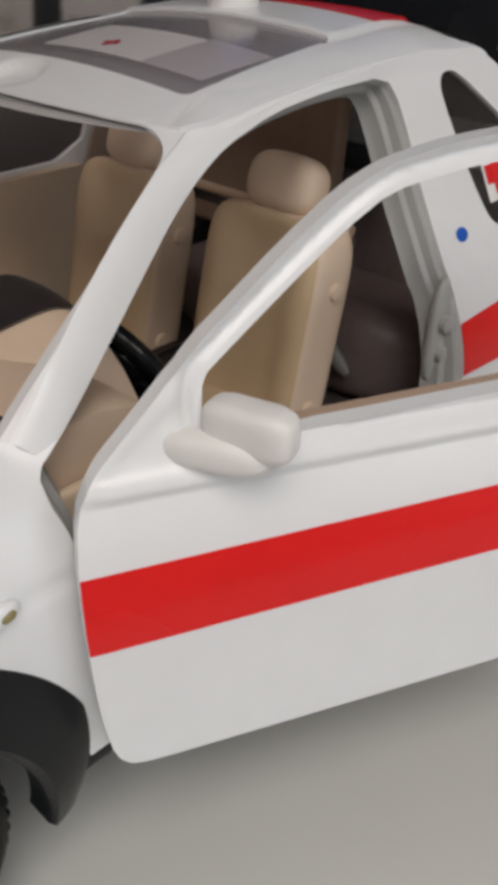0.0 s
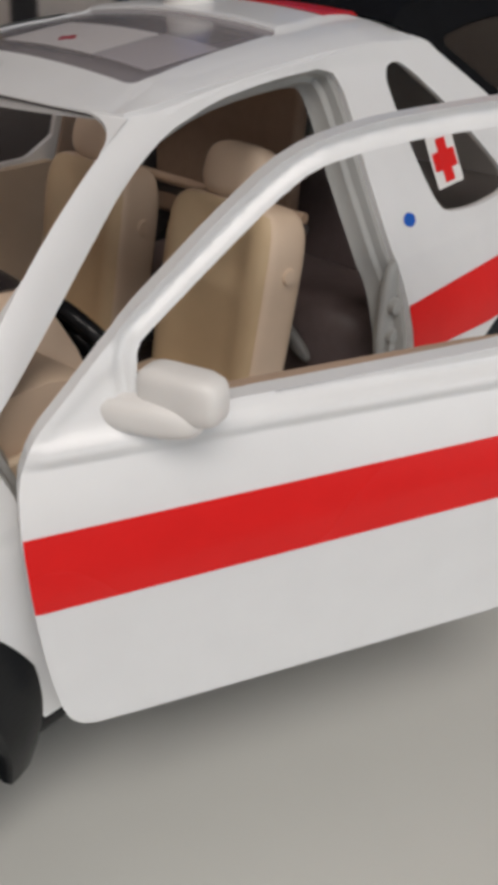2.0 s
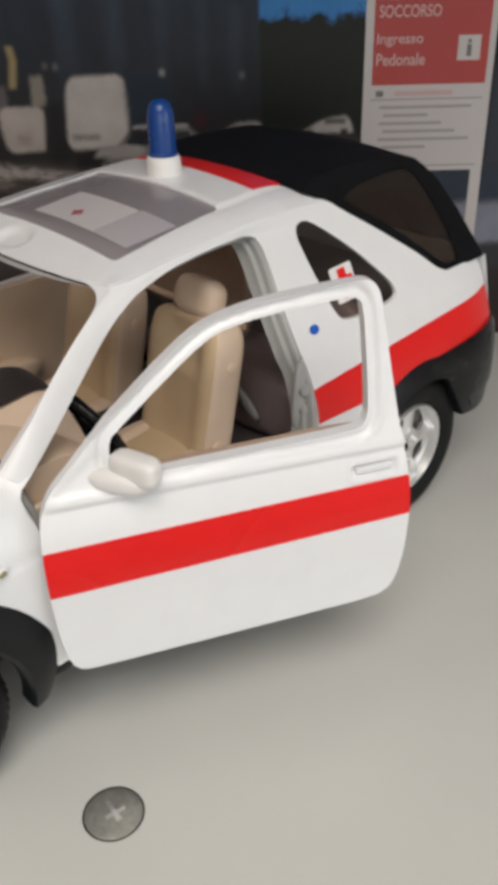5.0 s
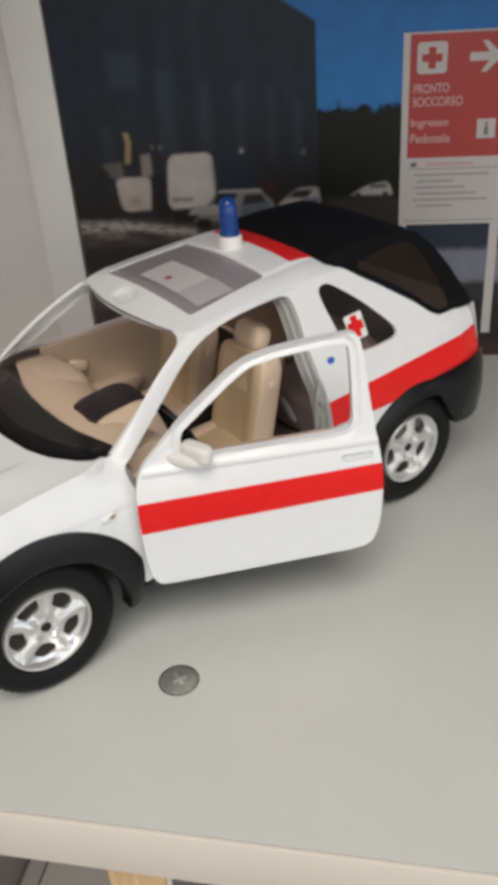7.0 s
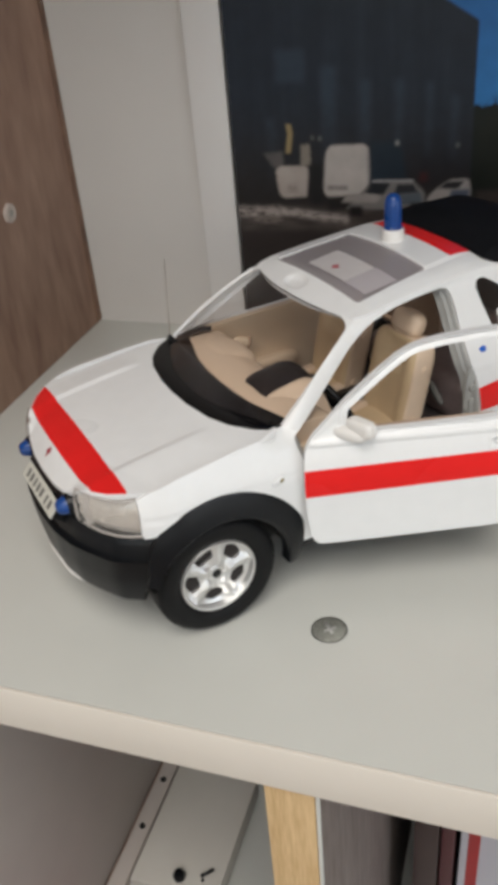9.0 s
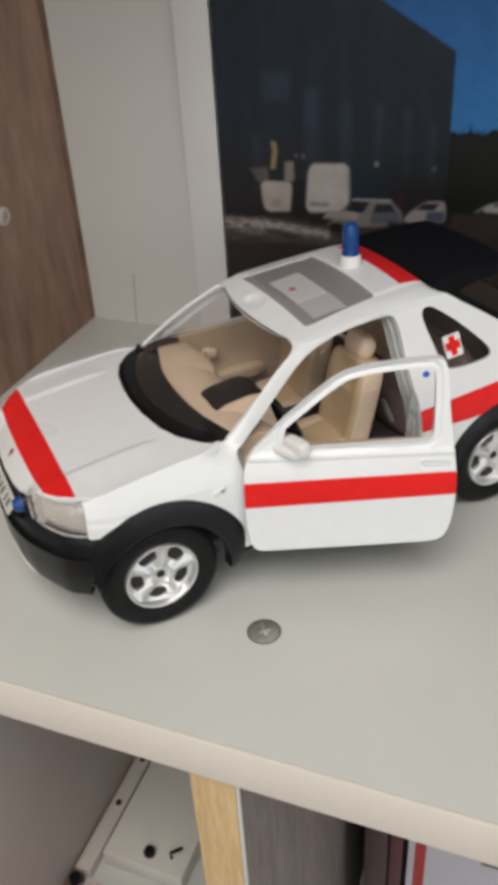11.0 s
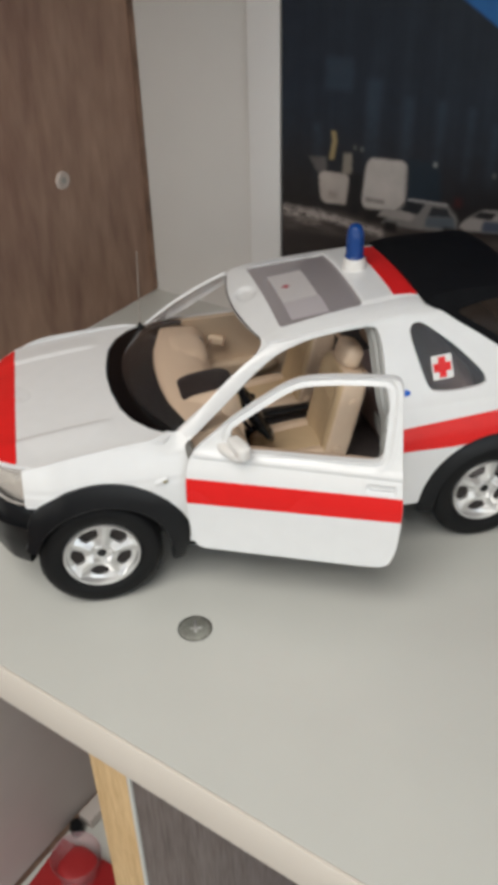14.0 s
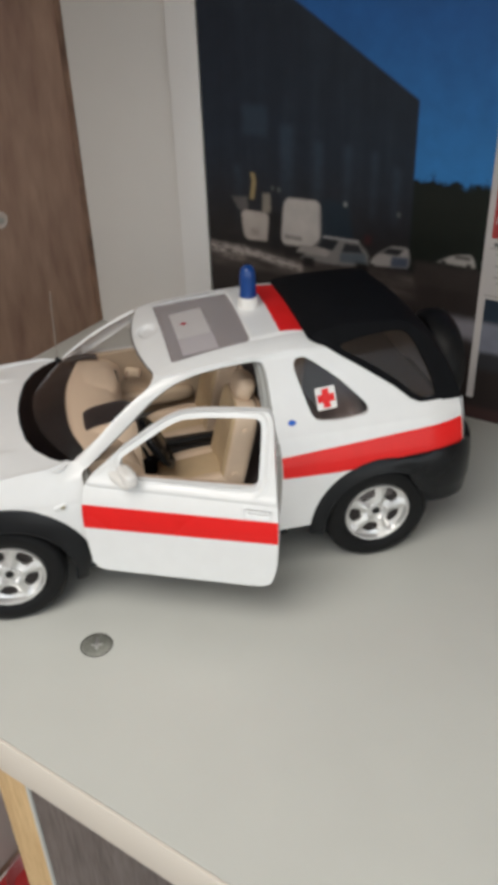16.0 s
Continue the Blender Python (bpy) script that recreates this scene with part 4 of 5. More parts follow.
# a paler patch of the sunroof, on the open door's side of the sticker
sheet("sunroof_patch", lambda p: np.maximum(np.abs(p[:, 0] - 8.9) - 6.6, np.maximum(-23.0 - p[:, 1], p[:, 1] + 11.2)), (1, 17, -24, -10), 0.8, roof_place(-0.26), 0.1, PALE_PATCH, sun, "paler see-through patch beside the sticker")
sheet("sticker_cross", lambda p: np.minimum(np.maximum(np.abs(p[:, 0] - 6.4) - 1.5, np.abs(p[:, 1]) - 0.5), np.maximum(np.abs(p[:, 0] - 6.4) - 0.5, np.abs(p[:, 1]) - 1.5)), (4, 9, -3, 3), 0.3, roof_place(-0.2), 0.05, DARK_RED, sun, "small dark red cross")
sheet("roof_stripe", lambda p: np.maximum(np.abs(p[:, 0] - 42.8) - 4.2, np.abs(p[:, 1]) - 21.9), (37, 48, -24, 24), 0.7, roof_place(0.2), 0.1, RED, roof, "red tape stripe")

# beacon
beacon = part("beacon", lathe_bm([(4.2, 91.5), (4.15, 95.4), (3.95, 97.6), (3.6, 98.1), (3.0, 98.2)], 32, "z", (32.6, 2.2, 0)), MATT_WHITE, car, "white beacon socket")
dome_profile = [(3.4, 98.2), (3.45, 98.8), (3.2, 99.1), (3.12, 105.6), (2.95, 107.6), (2.5, 109.2), (1.5, 110.2), (0.0, 110.5)]
part("beacon_dome", lathe_bm(dome_profile, 32, "z", (32.6, 2.2, 0)), BLUE, beacon, "blue beacon dome")

# soft top
CENTRE = [(47, 93.4), (53, 96.2), (62, 97.3), (75, 96.5), (84, 95.0), (90, 92.5), (96, 88.0), (102, 81.5), (107, 72), (109, 66)]
BORDER = [(47.4, 92.0), (52, 94.0), (62, 94.6), (75, 94.3), (83, 93.9), (88.5, 92.2), (93.5, 87), (98.5, 79), (102.8, 70), (104.2, 66)]
rows = []
for (xc, zc), (xe, ze) in zip(CENTRE, BORDER):
    ye = float(cloth_width(60.0, ze)) - 0.5
    row = []
    for k in np.linspace(-1, 1, 25):
        q = abs(k) ** 2.6
        row.append((xc + (xe - xc) * q, ye * k, zc + (ze - zc) * q))
    rows.append(row)
top = ruled("soft_top", rows, CLOTH, car, "black fabric soft top")
TOP_SIDE = [(48.2, 91.6), (52.6, 89.0), (54.8, 87.6), (66, 80.9), (78, 72.6), (84, 67.6), (87.5, 65.9), (94, 65.9), (104.2, 66.0)] + BORDER[::-1][1:]
TOP_WINDOW = smooth_poly([(57.5, 89.0), (63, 85.5), (72, 80), (80.5, 73.8), (87, 68.3), (90, 67.3), (94.2, 67.8), (92.2, 76), (86.5, 88.5), (83, 91.2), (75, 91.2), (66, 90.5)], 1)
for sign in (-1, 1):
    def top_place(x, z, d, s=sign):
        return np.stack([x, s * (cloth_width(x, z) - 0.5 - d), z], 1)
    sheet("soft_top_side", lambda p: np.maximum(poly_sd(p, TOP_SIDE), -poly_sd(p, TOP_WINDOW)), (42, 106, 64, 97), 0.9, top_place, 0.8, CLOTH, top, "black fabric side of the soft top")
    pane = sheet("soft_window", lambda p: poly_sd(p, TOP_WINDOW) - 0.5, (55, 97, 64, 93), 1.2, lambda x, z, d, s=sign: top_place(x, z, d + 0.4, s), 0.2, FOIL, top, "clear soft plastic window")
    pane.visible_shadow = False

# tail, rear bumper and spare wheel
rows = [[(105.2 + 2.2 * math.sin(math.pi * (z - 20) / 50) - 1.6 * abs(k) ** 3, 44.5 * k * (1 - 0.05 * max(0, (z - 50) / 16)), z) for k in np.linspace(-1, 1, 17)] for z in (40, 46, 54, 60, 66.5)]
tail = ruled("tailgate", rows, PAINT, car, "white tailgate")


def bumper_row(plan, z, inset):
    n = len(plan)
    out = []
    for i, (x, y) in enumerate(plan):
        a, b = plan[max(i - 1, 0)], plan[min(i + 1, n - 1)]
        d = Vector((b[0] - a[0], b[1] - a[1])).normalized()
        out.append((x - inset * d.y, y + inset * d.x, z))
    return out


def spline(points, n):
    """Points spread evenly along a smooth line."""
    pts = np.array(points, float)
    s = np.r_[0, np.cumsum(np.hypot(*np.diff(pts, axis=0).T))]
    k = np.linspace(0, s[-1], n)
    out = np.stack([np.interp(k, s, pts[:, i]) for i in (0, 1)], 1)
    for _ in range(3):
        out[1:-1] = 0.25 * out[:-2] + 0.5 * out[1:-1] + 0.25 * out[2:]
    return [tuple(q) for q in out]


rear_plan = spline([(62, -48.6), (80, -50.6), (96, -50.8), (106, -48.2), (111.5, -40), (113, -20), (113.5, 0), (113, 20), (111.5, 40), (106, 48.2), (96, 50.8), (80, 50.6), (62, 48.6)], 61)


def rear_top(x):
    return float(np.interp(x, (60, 86, 103, 110), (46.8, 48.6, 50.0, 50.2)))


def rear_low(x):
    return float(np.interp(x, (60, 80, 90, 96, 110), (44, 42, 25.5, 24.8, 25)))


rows = []
for k, inset in ((0, 3), (0.02, 0.6), (0.25, 0), (0.32, -0.5), (0.7, -0.4), (0.93, 0.3), (1.0, 1.4)):
    base = bumper_row(rear_plan, 0, inset)
    rows.append([(x, y, rear_low(p[0]) + k * (rear_top(p[0]) - rear_low(p[0]))) for (x, y, _), p in zip(base, rear_plan)])
ruled("rear_bumper", rows, BLACK, car, "black plastic rear bumper")

# front bumper, lamps and grille
BUMPER = [(-84, 49.4), (-88, 48.2), (-95, 44.8), (-101.8, 39.6), (-102.6, 38.2), (-106, 32), (-109.6, 24.5), (-112.0, 15), (-113.0, 0)]
BUMPER = BUMPER + [(x, -y) for x, y in BUMPER[-2::-1]]


def bumper_plan(z, reach=25.2):
    """The bumper's line, cut off where the wheel arch begins."""
    end = -70.2 - math.sqrt(max(reach ** 2 - min(z - 20.6, 18.2) ** 2, 0.0)) if z > 20.6 else -70.2 - reach
    pts = np.array(spline(BUMPER, 161))
    return spline([tuple(q) for q in pts if q[0] <= end], 121)


front_plan = bumper_plan(24)
rows = []
for z, inset in ((20.2, 6), (19.8, 3.0), (20.4, 1.9), (23, 1.1), (30, 0.4), (36.9, 0.0), (37.1, 1.7), (41, 2.4), (44.2, 3.3), (45.0, 4.2), (45.3, 8.5)):
    rows.append([(x, y, zz) for x, y, zz in bumper_row(bumper_plan(z), z, inset)])
bumper = ruled("front_bumper", rows, BLACK, car, "black plastic front bumper")
ruled("bumper_lip", [[(x + 2.6 * (abs(k) ** 8), y, z) for k, (x, y, _) in zip(np.linspace(-1, 1, 61), bumper_row(front_plan[30:91], 0, i))] for z, i in ((19.4, 6.5), (18.9, 3.0), (19.1, 1.5), (19.7, 1.3), (20.4, 2.4))], MATT_WHITE, bumper, "pale lower lip")
inner = spline([(-100, 30), (-105.5, 24), (-107.3, 12), (-107.8, 0), (-107.3, -12), (-105.5, -24), (-100, -30)], 31)
grille = ruled("grille", [[(x + i, y, z) for x, y in inner] for z, i in ((45.5, 0), (51, 0), (53.5, 1.2), (54.5, 4))], BLACK, car, "black radiator grille")
for zz in (48.6, 50.6):
    part("grille_slat", tube_bm([(x - 0.5, y, zz) for x, y in inner[5:26]], 0.4, 8), TRIM, grille)
plate_body = part("number_plate", box_bm((0.8, 29.5, 5.8), (-110.9, -2.6, 46.2), 0.2, 1, turn_of(0, 40, 0)), PLATE, car, "white number plate")
for k in range(7):
    part("plate_bar", box_bm((0.2, (1.7, 1.3, 1.9)[k % 3], 3.0), (-111.28, -13.4 + 3.4 * k + 1.2 * (k > 1), 46.52), 0.05, 1, turn_of(0, 40, 0)), GREY_MARK, plate_body)
part("plate_holder", box_bm((4.0, 31, 5), (-108.4, -2.6, 44.2), 0.6, 2, turn_of(0, 40, 0)), BLACK, plate_body)
for sign in (-1, 1):
    lamp_plan = [(-92.4, 43.7), (-96, 41.8), (-99.4, 38.9), (-102.6, 34.2), (-104.9, 29), (-106.2, 25.0)]
    rows = []
    for z, i in ((44.4, 0.9), (45.4, 0.1), (48, -0.1), (53, 0.0), (55.8, 0.6), (57.3, 1.7)):
        rows.append([(x + i * 0.75, sign * (y - i * 0.55), z - (z - 44.4) * 0.10 * k) for k, (x, y) in zip(np.linspace(0, 1, 6), lamp_plan)])
    lamp = ruled("headlamp", rows, LENS, car, "clear plastic headlamp")
    lamp.visible_shadow = False
    ruled("reflector", [[(x + 2.2 + 0.8 * math.sin(4 * k), y - sign * 0.9, z) for k, (x, y, z) in zip(np.linspace(0, 1, 6), row)] for row in rows], LAMP_GREY, lamp, "silver reflector")
    rim_line = [Vector(q) for q in rows[0]] + [Vector(row[-1]) for row in rows[1:-1]] + [Vector(q) for q in rows[-1][::-1]] + [Vector(row[0]) for row in rows[-2:0:-1]]
    part("lamp_border", tube_bm([tuple(q + Vector((0.45, -sign * 0.35, 0))) for q in rim_line], 0.4, 8, True), LENS_EDGE, lamp, "pale moulded edge of the lens")
    ruled("lamp_divider", [[(x + dx, y, z) for x, y, z in (row[4] for row in rows)] for dx in (0.3, 2.4)], LENS_EDGE, lamp, "pale rib inside the headlamp")
    blue = part("blue_light", lathe_bm([(0.0, -3.2), (1.6, -2.9), (2.5, -1.8), (2.9, -0.4), (3.1, 0), (3.1, 1.6)], 24, "x", (-107.7, sign * 19.8, 48.8)), BLUE, car, "small round blue light")
    part("bezel", lathe_bm([(3.0, -0.3), (3.5, -0.2), (3.8, 0.6), (3.8, 4)], 28, "x", (-107.3, sign * 19.8, 48.8)), BLACK, blue)
    # side marker on the fender
    sm = part("side_marker", ball_bm((5.2, 1.5, 2.5), (-48.3, sign * 48.5, 50.0), turn_of(0, -18, 0), 2.6), PAINT, car, "white housing of the side marker")
    part("marker_lens", ball_bm((1.7, 0.9, 1.0), (-47.4, sign * 49.1, 50.3), turn_of(0, -18, 0), 2.6), AMBER, sm, "small olive amber lens")

# wheel arches
for sign in (-1, 1):
    for cx, cz, r0, r1, a0, a1 in ((-70.2, 20.6, 23.2, 31.8, -8, 158), (71, 20.4, 22.2, 28.2, 20, 184)):
        rows = []
        for a in np.radians(np.linspace(a0, a1, 45)):
            row = []
            for f, dy in ((0.0, -3.0), (0.0, 1.0), (0.12, 1.9), (0.45, 1.5), (0.85, 0.75), (1.0, 0.2), (1.0, -1.2)):
                r = r0 + f * (r1 - r0 - (5.0 * min(1, max(0, (math.degrees(a) - 132) / 20)) + 4.2 * max(0, (22 - math.degrees(a)) / 30) if cx < 0 else 0))
                x, z = cx + r * math.cos(a), cz + r * math.sin(a)
                y = float(half_width(np.array([max(x, -84)]), np.array([min(z, 48.0)]))[0]) + dy
                row.append((x, sign * y, z))
            rows.append(row)
        ruled("wheel_arch", rows, BLACK, car, "black plastic wheel arch flare")
        liner = [[(cx + 24.5 * math.cos(a), sign * y, cz + 24.5 * math.sin(a)) for y in (46, 28)] for a in np.radians(np.linspace(4, 168, 25))]
        ruled("arch_liner", liner, DARK, car)


# wheels
def wheel(cx, sign, cz=21.2):
    s = sign
    prof = [(12.6, -43.5), (13.2, -46.0), (14.2, -47.0), (16.5, -47.6), (18.8, -47.5), (20.2, -46.6), (20.9, -45.0), (21.2, -42.5), (21.2, -36), (20.6, -33.8), (18.5, -32.6), (13, -32.6)]
    tyre = part("wheel", lathe_bm([(r, h * -s) for r, h in prof], 64, "y", (cx, 0, cz)), TYRE, car, "black rubber tyre")
    bm = bmesh.new()
    for k in range(60):
        a = 2 * math.pi * k / 60
        for y, r in ((-44.0, 20.6), (-34.8, 20.6)):
            box_bm((1.0, 3.6, 0.7), (cx + r * math.cos(a), y * -s, cz + r * math.sin(a)), 0, 1, turn_of(0, 90 - math.degrees(a), 0), bm)
    part("tread", bm, TYRE, tyre, smooth=False)
    rim = part("rim", lathe_bm([(13.3, -46.2 * -s), (12.9, -47.0 * -s), (12.4, -46.9 * -s), (12.0, -45.8 * -s), (11.8, -43 * -s), (11.2, -37 * -s)], 48, "y", (cx, 0, cz)), RIM, tyre, "silver rim")
    # dark disc close behind the spokes, so their holes look deep in shade
    part("wheel_shade_disc", lathe_bm([(11.4, -41.4 * -s), (11.3, -43.4 * -s), (0.0, -43.4 * -s)], 32, "y", (cx, 0, cz)), TRIM, tyre, "dark disc painting the shade behind the spokes")
    def face_sd(p):
        r, a = np.hypot(*p.T), np.degrees(np.arctan2(p[:, 1], p[:, 0]))
        off = np.abs((a - 115 + 36) % 72 - 36)
        side = np.radians(off) * r - np.interp(r, (5.8, 6.6, 7.4, 9, 10.8), (0.5, 1.9, 2.75, 3.4, 3.6))
        hole = np.maximum(np.maximum(side, 6.2 - r), r - 10.9 + 0.010 * off ** 1.5)
        return np.maximum(r - 12.2, -hole)

    def face_place(x, z, d):
        r, a = np.hypot(x, z), np.degrees(np.arctan2(z, x))
        off = np.abs((a - 79 + 36) % 72 - 36)
        wide = np.radians(off) * r
        spoke = np.exp(-((wide / 2.1) ** 2)) * np.clip((r - 2.6) / 1.6, 0, 1)
        h = 44.2 - 0.018 * np.clip(r - 3, 0, 9) ** 1.6 + 1.55 * spoke + 0.25 * np.exp(-(((r - 5.0) / 1.0) ** 2 + (wide / 1.3) ** 2))
        h = h - 0.2 * np.exp(-((wide / 0.6) ** 2)) * np.clip((r - 6.2) / 1.2, 0, 1) * np.clip((10.2 - r) / 1, 0, 1) + 0.9 * np.clip((r - 10.6) / 1.4, 0, 1)
        return np.stack([cx + x, (h - d) * s, cz + z], 1)

    sheet("wheel_face", face_sd, (-12.6, 12.6, -12.6, 12.6), 0.3, face_place, 1.1, RIM, rim, "five broad silver spokes")
    hub = part("hub", lathe_bm([(3.4, -42.6 * -s), (3.2, -44.6 * -s), (2.6, -45.0 * -s), (1.6, -44.9 * -s), (1.5, -44.0 * -s), (0.0, -43.9 * -s)], 28, "y", (cx, 0, cz)), RIM, rim)
    # black disc over the hub's recess, painting the shade of the hole
    part("hub_hole_shade", lathe_bm([(1.6, -44.7 * -s), (1.5, -45.15 * -s), (0.0, -45.15 * -s)], 16, "y", (cx, 0, cz)), DARK, rim)
    for k in range(5):
        a = math.radians(90 + 72 * k + 48)
        part("wheel_nut", lathe_bm([(0.7, -44.4 * -s), (0.5, -45.6 * -s), (0.0, -45.6 * -s)], 8, "y", (cx + 2.6 * math.cos(a), 0, cz + 2.6 * math.sin(a))), RIM, rim)
    return tyre


for cx in (-71.0, 71.0):
    wheel(cx, 1)
    wheel(cx, -1)
part("spare_wheel", lathe_bm([(0, 120), (8, 119.5), (13, 118.6), (17.5, 118.8), (19.4, 117.4), (20.2, 115), (20.2, 110), (18, 107), (0, 107)], 48, "x", (0, 3, 60)), TYRE, car, "black spare wheel on the tailgate")

# underside, tub and inner walls
part("underbody", box_bm((178, 66, 11), (2, 0, 20.5), 3), DARK, car, "dark underside")
part("cabin_floor", box_bm((118, 84, 2), (16, 0, 26), 0.5), DARKSEAT, car, "dark cabin floor")
part("sill", box_bm((78, 6, 4.4), (-5, -45.6, 22.6), 1.2), BLACK, car, "black sill below the door")
part("bulkhead", box_bm((2, 84, 34), (-43, 0, 42), 0.5), TRIM, car)

# stripes, stickers and the blue dot on the sides
def stripe_sd(p):
    lo = np.interp(p[:, 0], (30, 54, 86, 105), (46.8, 45.9, 47.3, 49.0))
    hi = np.interp(p[:, 0], (30, 60, 102), (54.6, 56.2, 58.6))
    v = np.maximum(np.maximum(lo - p[:, 1], p[:, 1] - hi), np.maximum(32.2 - p[:, 0], p[:, 0] - 104))
    return np.maximum(v, -circle_sd(p, 71, 20.5, 27.4))


for sign in (-1, 1):
    host = left if sign < 0 else right
    sheet("side_stripe", stripe_sd, (31, 105, 44, 60), 0.8, lambda x, z, d, s=sign: side_place(s)(x, z, d - 0.2), 0.1, RED, host, "red tape stripe")


def turned(p, cx, cz, deg):
    c, s = math.cos(radians(deg)), math.sin(radians(deg))
    q = p - (cx, cz)
    return np.stack([q[:, 0] * c + q[:, 1] * s, -q[:, 0] * s + q[:, 1] * c], 1)


def square_sd(p, cx, cz, deg, r):
    return np.abs(turned(p, cx, cz, deg)).max(1) - r


def plus_sd(p, cx, cz, deg, r, w):
    q = np.abs(turned(p, cx, cz, deg))
    return np.minimum(np.maximum(q[:, 0] - r, q[:, 1] - w), np.maximum(q[:, 0] - w, q[:, 1] - r))


for sign in (-1, 1):
    host = left if sign < 0 else right
    sheet("cross_sticker", lambda p: square_sd(p, 51.4, 72.3, 3, 3.8), (46, 57, 67, 78), 0.45, lambda x, z, d, s=sign: side_place(s, False)(x, z, d + 0.5), 0.05, WHITE_DECAL, host, "white square sticker with a red cross")
    sheet("red_cross", lambda p: plus_sd(p, 51.4, 72.3, 3, 3.2, 1.35), (46, 57, 67, 78), 0.3, lambda x, z, d, s=sign: side_place(s, False)(x, z, d + 0.42), 0.05, RED, host, "red cross")
sheet("blue_dot", lambda p: np.hypot((p[:, 0] - 37.5) / 1.5, p[:, 1] - 66.1) - 0.98, (34, 41, 63, 69), 0.25, lambda x, z, d: side_place(-1)(x, z, d - 0.15), 0.05, BLUE_DOT, left, "small blue dot")

# ---- the open door ----
DOOR_AT = Vector((-41.6, -52.5, 0))
ALONG, OUT = Vector((62.4, -30.5, 0)).normalized(), Vector((-30.5, -62.4, 0)).normalized()
DOOR = smooth_poly([(0.2, 44), (0.2, 52), (0.9, 58), (2.6, 61.6), (9.4, 67.8), (14.4, 72.9), (17, 74.9), (23.8, 80.2), (30.5, 84.9), (35.3, 87.0), (42, 88.4), (48, 89.0), (56, 89.6), (62.6, 89.9), (65.1, 89.3), (66.4, 87.2),
                    (67.1, 78), (68.2, 66), (69.2, 58), (69.8, 52), (69.8, 45.5), (69.2, 36), (68.4, 31.5), (67.0, 27.6), (63.5, 25.7), (40, 25.0), (10, 24.2), (4, 24.2), (1.8, 26.5), (0.7, 34)], 1)
OPENING = smooth_poly([(14.2, 66.0), (14.6, 69.6), (17.0, 71.5), (23.7, 76.6), (30.4, 81.5), (35.3, 84.4), (41.8, 85.7), (48.1, 86.4), (56, 86.9), (61.0, 87.2), (62.5, 86.2), (62.8, 83.6), (62.7, 75), (62.4, 66.6), (61.2, 64.4), (58.6, 63.7), (44, 63.3), (26, 62.8), (17.5, 62.6), (14.8, 63.6)], 1)
# how far the door's face leans in, by height
LEAN_Z = np.linspace(12, 96, 169)
LEAN = np.convolve(np.interp(np.linspace(8, 100, 185), (8, 15, 24, 44, 50, 55, 58, 61, 64.8, 88, 100), (-2.4, -1.5, -0.1, 0.1, -0.4, -1.6, -2.6, -3.6, -4.9, -11.5, -14.9)), np.hanning(19)[1:-1] / np.hanning(19).sum(), "same")[8:-8]


def door_point(u, w, z):
    """A place on the door: along it, outwards from its lower face, and up."""
    q = DOOR_AT + ALONG * u + OUT * w
    return (q.x, q.y, z)


def door_place(lift=0.0, detail=True):
    def place(u, z, d):
        off = np.interp(z, LEAN_Z, LEAN) + lift - d
        if detail:
            s = poly_sd(np.stack([u, z], 1), OPENING)
            near = z > 61.5
            off = off - 0.9 * np.exp(-(((s - 1.5) / 0.42) ** 2)) * near + 0.4 * np.exp(-(((s - 2.7) / 0.5) ** 2)) * near
            off = off - 0.55 * np.exp(-(((z - 62.2 - 0.012 * u) / 0.3) ** 2)) * np.clip((u - 20) / 4, 0, 1) * np.clip((62 - u) / 4, 0, 1)
            off = off + 0.7 * np.clip((z - 59.3) / 0.6, 0, 1) * np.clip((61.7 - z) / 0.7, 0, 1) * np.clip((u - 1) / 3, 0, 1)
            hx, hz = np.abs(u - 62.7) - 4.5, np.abs(z - 55.9) - 1.25
            off = off - 1.0 * np.clip(-np.maximum(hx, hz) / 0.3, 0, 1) + 0.35 * np.exp(-((np.maximum(hx, hz) - 0.35) / 0.3) ** 2)
            tri = np.maximum(np.maximum(5.0 - u, u - 13), np.maximum(62.0 - z, z - (64.4 + (u - 7) * 0.78)))
            off = off - 0.35 * np.clip(-tri / 0.8, 0, 1)
        return np.stack([DOOR_AT.x + ALONG.x * u + OUT.x * off, DOOR_AT.y + ALONG.y * u + OUT.y * off, z], 1)
    return place


door = sheet("door", lambda p: np.maximum(poly_sd(p, DOOR), -poly_sd(p, OPENING)), (-1, 71, 23, 89), 0.55, door_place(), 2.4, PAINT, car, "open white door with a window frame")
sheet("door_stripe", lambda p: np.maximum(poly_sd(p, offset_loop(DOOR, 0.05)), np.maximum(43.1 + 0.036 * p[:, 0] - p[:, 1], p[:, 1] - (52.3 + 0.021 * p[:, 0]))), (-1, 71, 42, 56), 0.6, door_place(0.16), 0.1, RED, door, "red tape stripe")
TRIM_SHAPE = smooth_poly([(3, 28), (3, 58), (8, 62.4), (30, 62.9), (60, 63.4), (64, 62.4), (66, 58), (66, 32), (62, 28.5)], 1)
sheet("door_trim", lambda p: poly_sd(p, TRIM_SHAPE), (1, 68, 26, 67), 1.0, lambda u, z, d: door_place(-2.5, False)(u, z, d), 1.6, TAN, door, "tan inner door trim")
part("door_handle", box_bm((7.4, 0.9, 1.3), door_point(62.7, -2.35, 56.1), 0.25, 2, turn_of(0, 0, -26)), PAINT, door, "white recessed door handle")
part("arm_rest", ball_bm((34, 5, 5), door_point(36, -8.0, 50), turn_of(0, 0, -26), 4), BEIGE, door, "beige arm rest")

